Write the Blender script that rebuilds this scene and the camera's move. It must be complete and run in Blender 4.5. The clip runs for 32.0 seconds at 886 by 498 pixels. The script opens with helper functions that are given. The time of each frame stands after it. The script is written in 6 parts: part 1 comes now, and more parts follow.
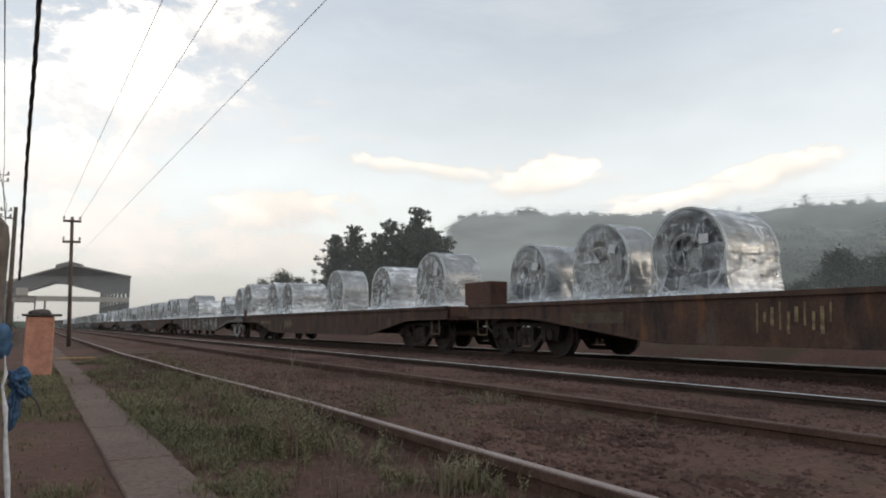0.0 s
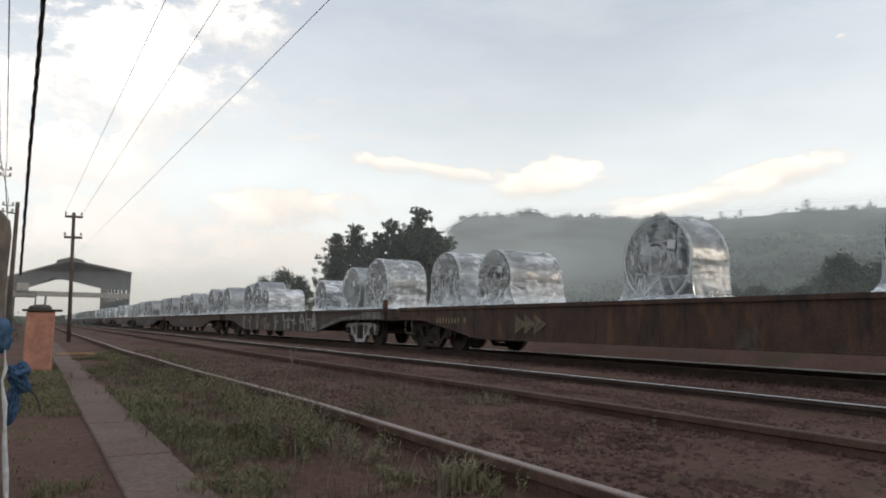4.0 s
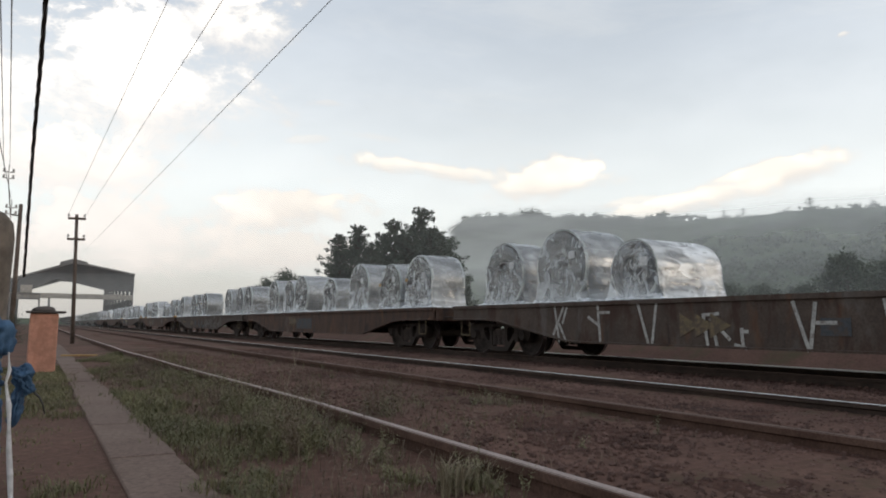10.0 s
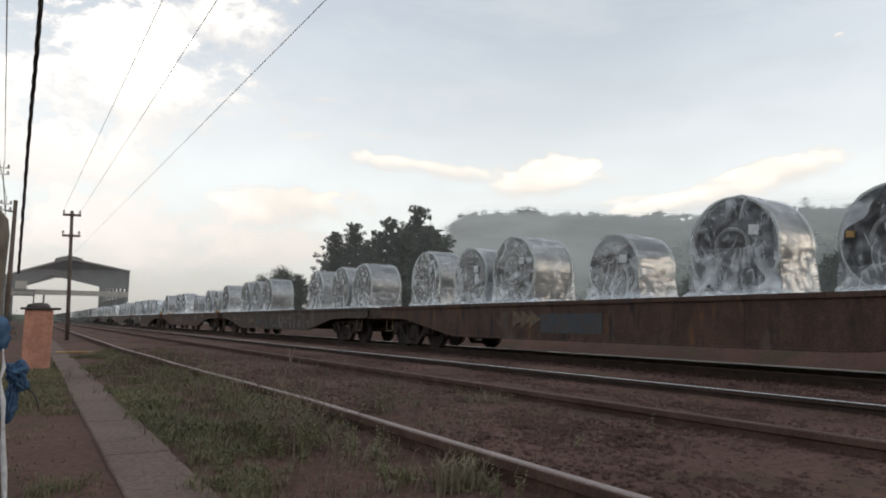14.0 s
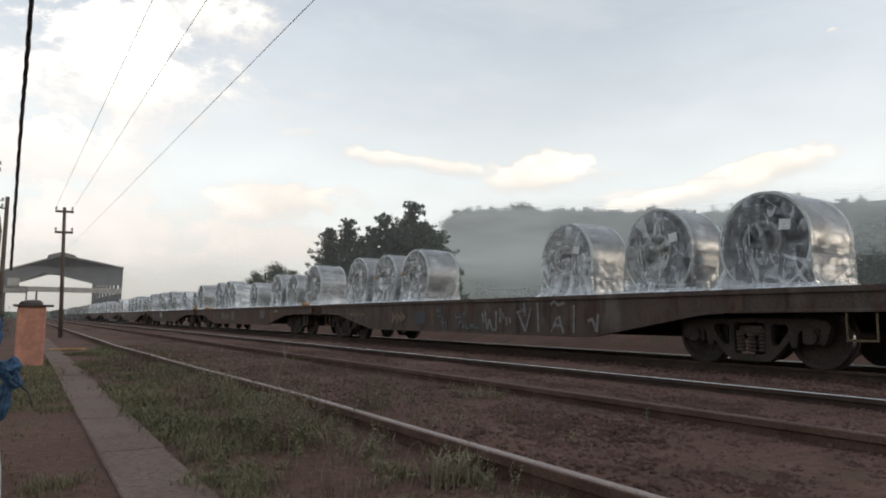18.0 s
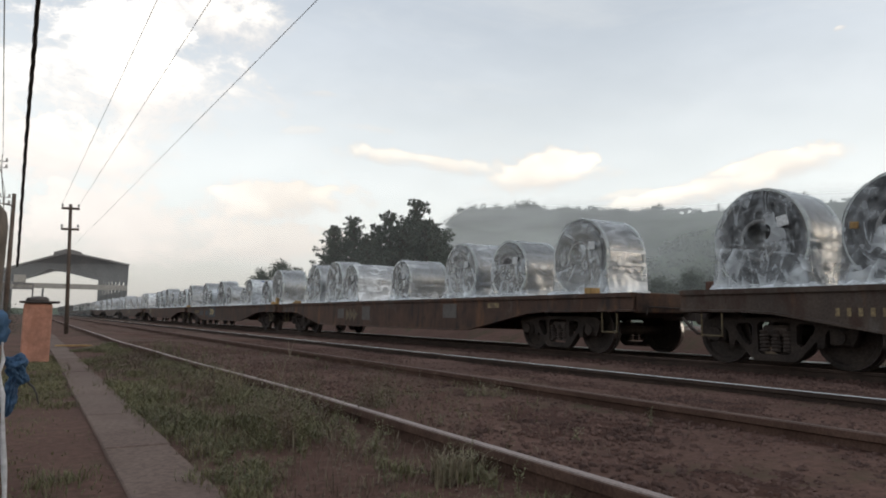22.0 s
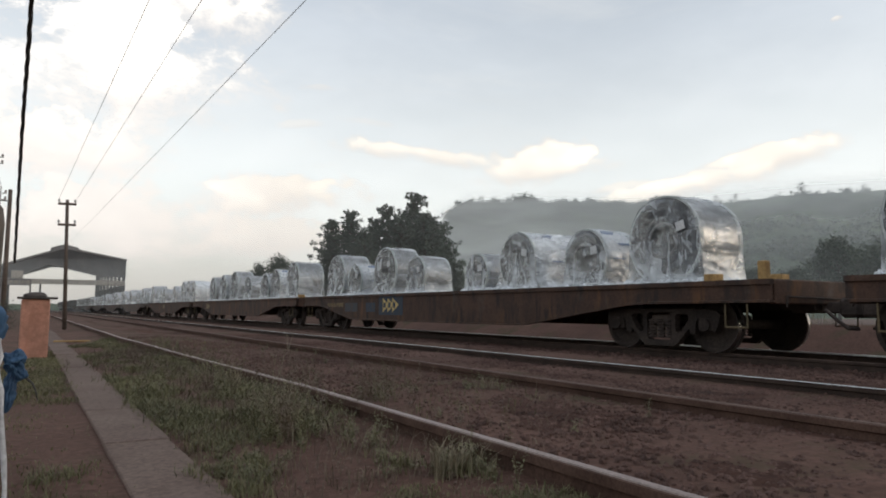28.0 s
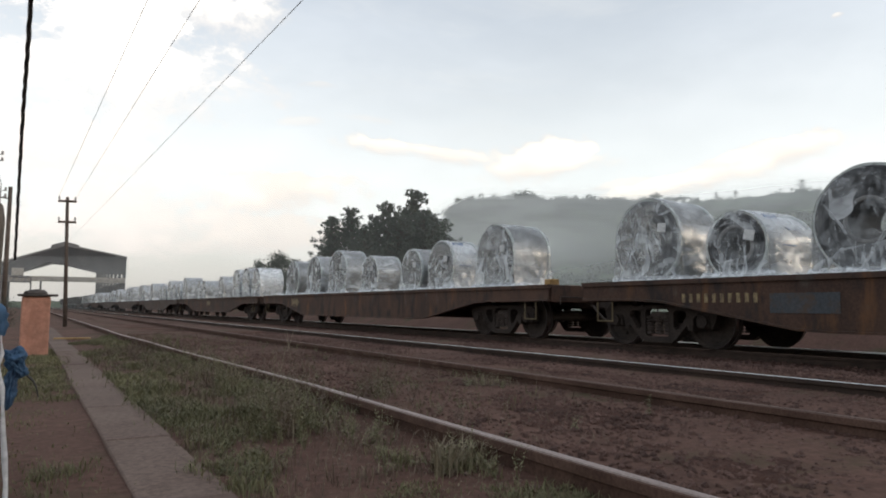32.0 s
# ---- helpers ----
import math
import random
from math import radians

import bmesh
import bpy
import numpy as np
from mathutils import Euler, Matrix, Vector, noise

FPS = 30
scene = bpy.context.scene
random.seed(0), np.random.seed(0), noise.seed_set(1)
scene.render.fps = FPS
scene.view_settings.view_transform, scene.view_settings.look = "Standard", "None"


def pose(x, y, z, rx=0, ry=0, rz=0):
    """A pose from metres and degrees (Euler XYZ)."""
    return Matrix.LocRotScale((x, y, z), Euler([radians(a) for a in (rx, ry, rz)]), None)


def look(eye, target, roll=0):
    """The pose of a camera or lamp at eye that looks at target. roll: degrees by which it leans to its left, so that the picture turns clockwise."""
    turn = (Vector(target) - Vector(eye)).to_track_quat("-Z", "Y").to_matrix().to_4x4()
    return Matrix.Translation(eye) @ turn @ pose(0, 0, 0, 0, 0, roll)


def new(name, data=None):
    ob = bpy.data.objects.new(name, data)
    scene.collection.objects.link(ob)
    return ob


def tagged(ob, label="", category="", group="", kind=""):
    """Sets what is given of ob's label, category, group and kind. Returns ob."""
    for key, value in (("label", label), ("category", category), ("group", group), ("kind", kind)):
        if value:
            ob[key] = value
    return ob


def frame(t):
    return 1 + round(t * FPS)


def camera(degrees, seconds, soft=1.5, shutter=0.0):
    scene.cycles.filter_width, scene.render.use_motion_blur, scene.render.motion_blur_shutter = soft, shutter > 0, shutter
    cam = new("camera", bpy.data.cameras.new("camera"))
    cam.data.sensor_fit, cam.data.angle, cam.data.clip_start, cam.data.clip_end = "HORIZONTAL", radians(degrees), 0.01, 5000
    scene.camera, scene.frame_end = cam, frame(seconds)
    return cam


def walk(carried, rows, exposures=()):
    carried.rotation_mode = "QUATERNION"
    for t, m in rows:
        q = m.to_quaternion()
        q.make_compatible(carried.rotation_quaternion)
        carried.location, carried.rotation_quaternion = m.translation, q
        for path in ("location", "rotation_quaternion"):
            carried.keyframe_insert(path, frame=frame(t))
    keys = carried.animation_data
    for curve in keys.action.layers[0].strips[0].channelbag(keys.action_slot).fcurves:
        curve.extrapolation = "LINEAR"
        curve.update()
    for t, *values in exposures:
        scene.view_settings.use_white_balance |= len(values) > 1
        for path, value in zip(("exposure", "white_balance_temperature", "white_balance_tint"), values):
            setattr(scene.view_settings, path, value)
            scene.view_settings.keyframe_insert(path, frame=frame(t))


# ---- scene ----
EYE = 0.505          # the lens above the rail tops, which are z = 0
cam = camera(66.0, 32.0, soft=1.9)
TURNS = (
    (0, 96.381, -0.000, -30.899), (0.5, 96.274, 0.034, -30.938), (1, 96.170, 0.028, -31.039), (1.5, 96.116, 0.072, -31.078),
    (2, 96.026, 0.008, -31.276), (2.5, 95.909, 0.155, -31.328), (3, 95.899, 0.034, -31.128), (3.5, 96.180, -0.421, -31.030),
    (5.5, 96.580, -0.988, -30.772), (6, 96.500, -1.001, -30.846), (6.5, 96.523, -1.070, -30.830), (7, 96.455, -1.120, -30.973),
    (7.5, 96.352, -0.733, -31.077), (8, 96.201, -0.555, -31.111), (8.5, 96.143, -0.437, -31.098), (9, 96.144, -0.407, -31.164),
    (9.5, 96.254, -0.622, -30.996), (10, 96.413, -0.489, -30.666), (10.5, 96.396, -0.694, -30.686), (11, 96.361, -0.781, -30.749),
    (11.5, 96.345, -0.908, -30.819), (12, 96.362, -0.902, -30.955), (12.5, 96.373, -0.950, -30.966), (13, 96.247, -0.793, -31.053),
    (13.5, 96.232, -0.708, -30.985), (14, 96.262, -0.713, -31.013), (14.5, 96.195, -0.786, -31.134), (16.5, 96.139, -0.707, -31.200),
    (17, 96.048, -0.587, -31.255), (17.5, 95.961, -0.618, -31.417), (18, 95.903, -0.506, -31.461), (18.5, 95.825, -0.430, -31.383),
    (19, 95.772, -0.444, -31.302), (19.5, 95.667, -0.355, -31.156), (20, 95.617, -0.499, -31.228), (20.5, 95.667, -0.652, -31.148),
    (21, 95.768, -0.667, -31.105), (21.5, 95.840, -0.711, -31.076), (22, 95.736, -0.737, -31.092), (22.5, 95.706, -0.691, -31.188),
    (23, 95.629, -0.599, -31.242), (23.5, 95.494, -0.549, -31.323), (24, 95.472, -0.508, -31.230), (24.5, 95.463, -0.538, -31.179),
    (25, 95.413, -0.557, -31.182), (25.5, 95.437, -0.482, -31.209), (27.5, 95.176, -0.389, -31.290), (28, 95.165, -0.354, -31.239),
    (28.5, 95.168, -0.369, -31.249), (29, 95.102, -0.373, -31.302), (29.5, 95.084, -0.338, -31.310), (30, 94.980, -0.261, -31.274),
    (30.5, 94.965, -0.274, -31.238), (31, 94.970, -0.319, -31.210), (31.5, 94.993, -0.436, -31.251), (32, 94.920, -0.327, -31.219),)
walk(cam, [(t, pose(0, 0, EYE, rx, ry, rz)) for t, rx, ry, rz in TURNS], exposures=((0, 0.08), (28, 0.06), (30, 0.16), (32, 0.18)))

# ---- world, sun ----
SUN_AZ, SUN_EL = 128.0, 9.0     # low, behind the eye and beyond the train


def way(az, el):
    """The unit vector at an azimuth from the line's direction, to its right, and an elevation, in degrees."""
    a, e = radians(az), radians(el)
    return Vector((math.sin(a) * math.cos(e), math.cos(a) * math.cos(e), math.sin(e)))


def link(nt, a, b):
    nt.links.new(a, b)


def math_node(nt, op, a, b=None, c=None, clamp=False):
    n = nt.nodes.new("ShaderNodeMath")
    n.operation, n.use_clamp = op, clamp
    for i, v in enumerate((a, b, c)):
        if v is None:
            continue
        if isinstance(v, (int, float)):
            n.inputs[i].default_value = v
        else:
            link(nt, v, n.inputs[i])
    return n.outputs[0]


def mix_node(nt, fac, a, b, mode="MIX"):
    n = nt.nodes.new("ShaderNodeMix")
    n.data_type, n.blend_type = "RGBA", mode
    for sock, v in ((n.inputs[0], fac), (n.inputs[6], a), (n.inputs[7], b)):
        if isinstance(v, (int, float)):
            sock.default_value = v
        elif isinstance(v, tuple):
            sock.default_value = (*v, 1)
        else:
            link(nt, v, sock)
    return n.outputs[2]


def noise_node(nt, vec, scale, detail=4, rough=0.55, stretch=None, distortion=0.0):
    if stretch:
        m = nt.nodes.new("ShaderNodeMapping")
        m.inputs[3].default_value = stretch
        link(nt, vec, m.inputs[0])
        vec = m.outputs[0]
    n = nt.nodes.new("ShaderNodeTexNoise")
    n.inputs["Scale"].default_value, n.inputs["Detail"].default_value = scale, detail
    n.inputs["Roughness"].default_value, n.inputs["Distortion"].default_value = rough, distortion
    link(nt, vec, n.inputs["Vector"])
    return n.outputs[0]


def ramp_node(nt, fac, lo, hi, a=0.0, b=1.0):
    n = nt.nodes.new("ShaderNodeMapRange")
    n.interpolation_type = "SMOOTHSTEP"
    link(nt, fac, n.inputs[0])
    for i, v in enumerate((lo, hi, a, b)):
        n.inputs[i + 1].default_value = v
    return n.outputs[0]


def dot_node(nt, vec, w):
    n = nt.nodes.new("ShaderNodeVectorMath")
    n.operation = "DOT_PRODUCT"
    link(nt, vec, n.inputs[0])
    n.inputs[1].default_value = w
    return n.outputs["Value"]


# each cloud: azimuth, elevation, half width, half height, lean, thickness, how much of it is sunlit
CLOUDS = (
    (39.4, 12.3, 6.2, 2.0, 2, 1.0, 1.0), (29.6, 13.2, 7.5, 1.1, -7, 0.9, 1.0),
    (50.5, 10.2, 8.0, 1.1, 10, 0.95, 1.0), (56.6, 11.9, 5.6, 1.3, 9, 1.0, 1.0), (46.5, 10.2, 3.5, 0.5, 5, 0.6, 1.0),
    (5.0, 20.0, 11.0, 7.0, 4, 1.0, 1.0), (0.0, 12.8, 8.0, 3.2, 0, 1.0, 0.45), (-7.0, 18.0, 9.0, 6.0, 0, 0.95, 1.0),
    (16.0, 9.6, 8.5, 2.5, 4, 1.0, 0.6), (6.0, 7.0, 14.0, 3.4, 0, 0.95, 0.3), (17.0, 6.2, 9.0, 2.2, 3, 0.8, 0.3), (8.0, 27.5, 12.0, 3.4, 10, 0.85, 1.0), (11.5, 24.0, 7.0, 4.0, 0, 0.9, 1.0),
    (61.9, 21.0, 0.6, 0.3, 10, 0.6, 1.0), (20.5, 18.2, 1.6, 0.4, 0, 0.3, 1.0), (19.0, 15.2, 2.2, 0.45, 6, 0.35, 1.0), (25.0, 15.6, 2.6, 0.3, -6, 0.25, 1.0),
)
world = bpy.data.worlds.new("world")
scene.world = world
world.use_nodes = True
nt = world.node_tree
nt.nodes.clear()
coord = nt.nodes.new("ShaderNodeTexCoord").outputs["Generated"]
sky = nt.nodes.new("ShaderNodeTexSky")
sky.sky_type, sky.sun_disc = "NISHITA", False
sky.sun_elevation, sky.sun_rotation = radians(SUN_EL), radians(SUN_AZ)
sky.air_density, sky.dust_density, sky.ozone_density = 1.0, 2.0, 1.0
blue = mix_node(nt, 1.0, sky.outputs[0], (0.075, 0.075, 0.075), "MULTIPLY")
up = dot_node(nt, coord, (0, 0, 1))
veil = ramp_node(nt, noise_node(nt, coord, 2.2, 5, 0.6, (1, 1, 2.5)), 0.2, 0.8, 0.66, 0.86)
high = mix_node(nt, ramp_node(nt, up, 0.12, 0.46), (0.69, 0.705, 0.69), (0.425, 0.46, 0.505))
high = mix_node(nt, ramp_node(nt, up, 0.0, 0.2), (0.425, 0.41, 0.395), high)
wisp = ramp_node(nt, noise_node(nt, coord, 3.0, 7, 0.66, (1, 1, 5.0), 0.6), 0.5, 0.78, 0.0, 0.35)
high = mix_node(nt, wisp, high, (0.60, 0.60, 0.585))
base = mix_node(nt, veil, blue, high)
warp = noise_node(nt, coord, 7.0, 9, 0.60, (1, 1, 1.7), 0.3)
fine = noise_node(nt, coord, 34.0, 6, 0.62, (1, 1, 1.7), 0.4)
wob = math_node(nt, "ADD", math_node(nt, "MULTIPLY_ADD", warp, 2.6, -1.3), math_node(nt, "MULTIPLY_ADD", fine, 0.9, -0.45))
cover = lit = None
for az, el, hw, hh, lean, thick, sunlit in CLOUDS:
    c = way(az, el)
    r = Vector((math.cos(radians(az)), -math.sin(radians(az)), 0))
    u = r.cross(c)
    k, l = math.cos(radians(lean)), math.sin(radians(lean))
    ax, ay = r * k + u * l, u * k - r * l
    ax, ay = ax / math.sin(radians(hw)), ay / math.sin(radians(hh))
    a = math_node(nt, "SUBTRACT", dot_node(nt, coord, ax), c.dot(ax))
    b = math_node(nt, "SUBTRACT", dot_node(nt, coord, ay), c.dot(ay))
    d = math_node(nt, "SQRT", math_node(nt, "ADD", math_node(nt, "MULTIPLY", a, a), math_node(nt, "MULTIPLY", b, b)))
    front = ramp_node(nt, dot_node(nt, coord, c), 0.5, 0.7)
    # crisp and billowing above, frayed and soft below
    tight = ramp_node(nt, b, -0.6, 0.5, 0.0, 0.42)
    m = math_node(nt, "SUBTRACT", math_node(nt, "SUBTRACT", 1.22, tight), math_node(nt, "ADD", d, wob))
    m = math_node(nt, "DIVIDE", m, math_node(nt, "SUBTRACT", 0.85, math_node(nt, "MULTIPLY", tight, 1.25)))
    m = math_node(nt, "MULTIPLY", ramp_node(nt, m, 0.0, 1.0, 0.0, thick), front)
    high_side = ramp_node(nt, math_node(nt, "ADD", b, math_node(nt, "MULTIPLY", wob, -0.5)), -1.0, 0.2, 0.25 * sunlit, sunlit)
    w = math_node(nt, "MULTIPLY", m, high_side)
    cover = m if cover is None else math_node(nt, "MAXIMUM", cover, m)
    lit = w if lit is None else math_node(nt, "MAXIMUM", lit, w)
glow = ramp_node(nt, dot_node(nt, coord, way(0, 19)), 0.93, 0.995)
bright = mix_node(nt, glow, (0.74, 0.70, 0.62), (0.84, 0.81, 0.76))
under = mix_node(nt, glow, (0.45, 0.415, 0.388), (0.535, 0.50, 0.475))
billow = ramp_node(nt, noise_node(nt, coord, 11.0, 8, 0.6, (1, 1, 1.6), 0.4), 0.36, 0.62, 0.6, 1.0)
cloud_col = mix_node(nt, math_node(nt, "MULTIPLY", lit, billow), under, bright)
final = mix_node(nt, cover, base, cloud_col)
bg = nt.nodes.new("ShaderNodeBackground")
link(nt, final, bg.inputs[0])
bg.inputs[1].default_value = 1.68
link(nt, bg.outputs[0], nt.nodes.new("ShaderNodeOutputWorld").inputs[0])

sun = new("sun", bpy.data.lights.new("sun", "SUN"))
sun.data.energy, sun.data.angle, sun.data.color = 0.9, radians(18), (1.0, 0.89, 0.76)
sun.matrix_world = look(way(SUN_AZ, SUN_EL) * 100, (0, 0, 0))

# ---- materials ----


def material(name):
    m = bpy.data.materials.new(name)
    m.use_nodes = True
    t = m.node_tree
    return m, t, t.nodes["Principled BSDF"]


def surface(name, a, b, scale=3.0, rough=0.8, metal=0.0, grain=40.0, bump=0.25, depth=0.01, stain=None, streak=(1, 1, 1), stain_at=(0.55, 0.72), random_tint=0.0, rough_var=0.12, spec=0.4, runs=()):
    """A procedural surface: two colours mixed by large noise, a fine grain, an optional stain, and a bump."""
    m, t, p = material(name)
    co = t.nodes.new("ShaderNodeTexCoord").outputs["Object"]
    info = t.nodes.new("ShaderNodeObjectInfo")
    add = t.nodes.new("ShaderNodeVectorMath")
    add.operation = "MULTIPLY_ADD"
    comb = t.nodes.new("ShaderNodeCombineXYZ")
    for i in range(3):
        link(t, info.outputs["Random"], comb.inputs[i])
    link(t, comb.outputs[0], add.inputs[0])
    add.inputs[1].default_value = (17.0, 31.0, 23.0)
    link(t, co, add.inputs[2])
    co = add.outputs[0]
    big = noise_node(t, co, scale, 5, 0.6)
    small = noise_node(t, co, grain, 4, 0.65)
    col = mix_node(t, ramp_node(t, big, 0.3, 0.7), a, b)
    col = mix_node(t, 0.55, col, ramp_node(t, small, 0.25, 0.75, 0.35, 1.25), "MULTIPLY")
    if stain:
        s = ramp_node(t, noise_node(t, co, scale * 1.7, 6, 0.65, streak), *stain_at)
        col = mix_node(t, s, col, stain)
    for i, (tone, at, run) in enumerate(runs):
        shifted = t.nodes.new("ShaderNodeVectorMath")
        shifted.operation = "ADD"
        link(t, co, shifted.inputs[0])
        shifted.inputs[1].default_value = (7.3 * i + 3, 5.1 * i, 11.7 * i)
        col = mix_node(t, ramp_node(t, noise_node(t, shifted.outputs[0], scale, 5, 0.6, run), *at), col, tone)
    if random_tint:
        v = math_node(t, "MULTIPLY_ADD", info.outputs["Random"], random_tint, 1 - random_tint / 2)
        col = mix_node(t, 1.0, col, v, "MULTIPLY")
    link(t, col, p.inputs["Base Color"])
    link(t, math_node(t, "MULTIPLY_ADD", big, rough_var * 2, rough - rough_var, clamp=True), p.inputs["Roughness"])
    p.inputs["Metallic"].default_value = metal
    p.inputs["Specular IOR Level"].default_value = spec
    if bump:
        bn = t.nodes.new("ShaderNodeBump")
        bn.inputs["Strength"].default_value, bn.inputs["Distance"].default_value = bump, depth
        link(t, math_node(t, "ADD", small, big), bn.inputs["Height"])
        link(t, bn.outputs[0], p.inputs["Normal"])
    return m


def film_material(name, tint, clear, pleats, band, hem, scale, stretches, fan, shine_share, rough=0.15, bump=0.5, crumple=0.5):
    """Clear wrinkled stretch film: see-through and glossy, its pleats shaded by milkiness, milky too where a second
    turn lies over it.
    hem: the upper edge of that second turn; stretches: how its two sets of pleats run; fan: share of the pleats drawn
    down to the foot."""
    m, t, p = material(name)
    tc = t.nodes.new("ShaderNodeTexCoord").outputs["Object"]
    info = t.nodes.new("ShaderNodeObjectInfo")
    shift = t.nodes.new("ShaderNodeVectorMath")
    shift.operation = "ADD"
    link(t, tc, shift.inputs[0])
    comb = t.nodes.new("ShaderNodeCombineXYZ")
    for k in range(3):
        link(t, math_node(t, "MULTIPLY", info.outputs["Random"], 31.0 + 11 * k), comb.inputs[k])
    link(t, comb.outputs[0], shift.inputs[1])
    vec = shift.outputs[0]
    sep = t.nodes.new("ShaderNodeSeparateXYZ")
    link(t, tc, sep.inputs[0])
    cloudy = noise_node(t, vec, 1.9, 3, 0.5)
    # pleats and crumples shaded by milkiness: ramps with a sharp edge, random tone per facet
    height, milk = None, None
    for k, (st, turns) in enumerate(zip(stretches, (4.0, 5.0))):
        n = noise_node(t, vec, scale * (1.0, 1.7)[k], 1.0, 0.5, st, 0.3)
        saw = math_node(t, "FRACT", math_node(t, "MULTIPLY", n, turns))
        gate = ramp_node(t, noise_node(t, vec, (1.5, 2.6)[k], 3, 0.55, (1.0, 1.3, 1.0)), 0.44, 0.6)
        w = math_node(t, "MULTIPLY", math_node(t, "MULTIPLY", ramp_node(t, saw, 0.45, 1.0), gate), (1.0, 0.7)[k])
        mp = t.nodes.new("ShaderNodeMapping")
        mp.inputs[2].default_value = (0.5 + k, 0.0, 0.0)
        mp.inputs[3].default_value = (st[0], 2.2 if k else 1.0, 0.8 if k else 2.0) if fan > 0.15 else (0.5, 0.8, 2.4)
        link(t, vec, mp.inputs[0])
        cell = t.nodes.new("ShaderNodeTexVoronoi")
        cell.inputs["Scale"].default_value = (4.0, 6.5)[k]
        link(t, mp.outputs[0], cell.inputs["Vector"])
        shard = t.nodes.new("ShaderNodeSeparateColor")
        link(t, cell.outputs["Color"], shard.inputs[0])
        f = math_node(t, "MULTIPLY", ramp_node(t, shard.outputs[0], 0.5, 1.0), ramp_node(t, cell.outputs["Distance"], 0.75, 0.1, 0.3, 1.0))
        f = math_node(t, "MULTIPLY", f, crumple * (1.0, 0.75)[k])
        w = math_node(t, "ADD", w, f)
        milk = w if milk is None else math_node(t, "MAXIMUM", milk, w)
        rise = math_node(t, "ADD", saw, math_node(t, "MULTIPLY", cell.outputs["Distance"], 1.6 * crumple))
        height = rise if height is None else math_node(t, "ADD", height, math_node(t, "MULTIPLY", rise, 0.6))
    # the second turn of film round the lower part, gathered in a fan
    level = math_node(t, "ADD", sep.outputs[2], math_node(t, "MULTIPLY_ADD", cloudy, 0.16, -0.08))
    level = math_node(t, "ADD", level, math_node(t, "MULTIPLY", sep.outputs[1], math_node(t, "MULTIPLY_ADD", info.outputs["Random"], 0.5, -0.25)))
    pick = math_node(t, "FRACT", math_node(t, "MULTIPLY", info.outputs["Random"], 7.0))
    edge = math_node(t, "MULTIPLY_ADD", pick, 1.1 * hem, 0.35 * hem)
    under_hem = math_node(t, "SUBTRACT", edge, level)
    inside = ramp_node(t, under_hem, 0.0, 0.03)
    lip = math_node(t, "MULTIPLY", inside, ramp_node(t, under_hem, 0.06, 0.02, 0.0, 0.12))
    ang = math_node(t, "ARCTAN2", math_node(t, "ADD", sep.outputs[1], math_node(t, "MULTIPLY_ADD", info.outputs["Random"], 0.8, -0.4)), math_node(t, "SUBTRACT", 1.25, sep.outputs[2]))
    ray = math_node(t, "FRACT", math_node(t, "ADD", math_node(t, "MULTIPLY", ang, 3.6), math_node(t, "MULTIPLY", noise_node(t, vec, 1.6, 2, 0.5), 1.6)))
    ray = math_node(t, "MULTIPLY", ramp_node(t, ray, 0.55, 1.0), math_node(t, "MULTIPLY_ADD", inside, 0.6, 0.4))
    ray = math_node(t, "MULTIPLY", ray, ramp_node(t, noise_node(t, vec, 3.1, 2, 0.5), 0.4, 0.6))
    low = math_node(t, "ADD", math_node(t, "MULTIPLY", inside, band), math_node(t, "ADD", lip, math_node(t, "MULTIPLY", ray, fan)))
    low = math_node(t, "ADD", low, ramp_node(t, level, 0.2, 0.0, 0.0, 0.3))
    fac = math_node(t, "ADD", math_node(t, "ADD", math_node(t, "MULTIPLY", milk, pleats), low), ramp_node(t, cloudy, 0.4, 0.7, clear * 0.5, clear * 1.8), clamp=True)
    p.inputs["Base Color"].default_value = (*tint, 1)
    p.inputs["Roughness"].default_value = 0.3
    bn = t.nodes.new("ShaderNodeBump")
    bn.inputs["Strength"].default_value, bn.inputs["Distance"].default_value = bump, 0.03
    link(t, math_node(t, "ADD", height, ray), bn.inputs["Height"])
    link(t, bn.outputs[0], p.inputs["Normal"])
    see = t.nodes.new("ShaderNodeBsdfTransparent")
    gloss = t.nodes.new("ShaderNodeBsdfGlossy")
    gloss.inputs["Roughness"].default_value = rough
    link(t, bn.outputs[0], gloss.inputs["Normal"])
    fres = t.nodes.new("ShaderNodeFresnel")
    fres.inputs[0].default_value = 1.5
    shine, mx = t.nodes.new("ShaderNodeMixShader"), t.nodes.new("ShaderNodeMixShader")
    link(t, math_node(t, "MULTIPLY", fres.outputs[0], shine_share, clamp=True), shine.inputs[0])
    link(t, see.outputs[0], shine.inputs[1])
    link(t, gloss.outputs[0], shine.inputs[2])
    link(t, fac, mx.inputs[0])
    link(t, shine.outputs[0], mx.inputs[1])
    link(t, p.outputs[0], mx.inputs[2])
    link(t, mx.outputs[0], t.nodes["Material Output"].inputs[0])
    return m


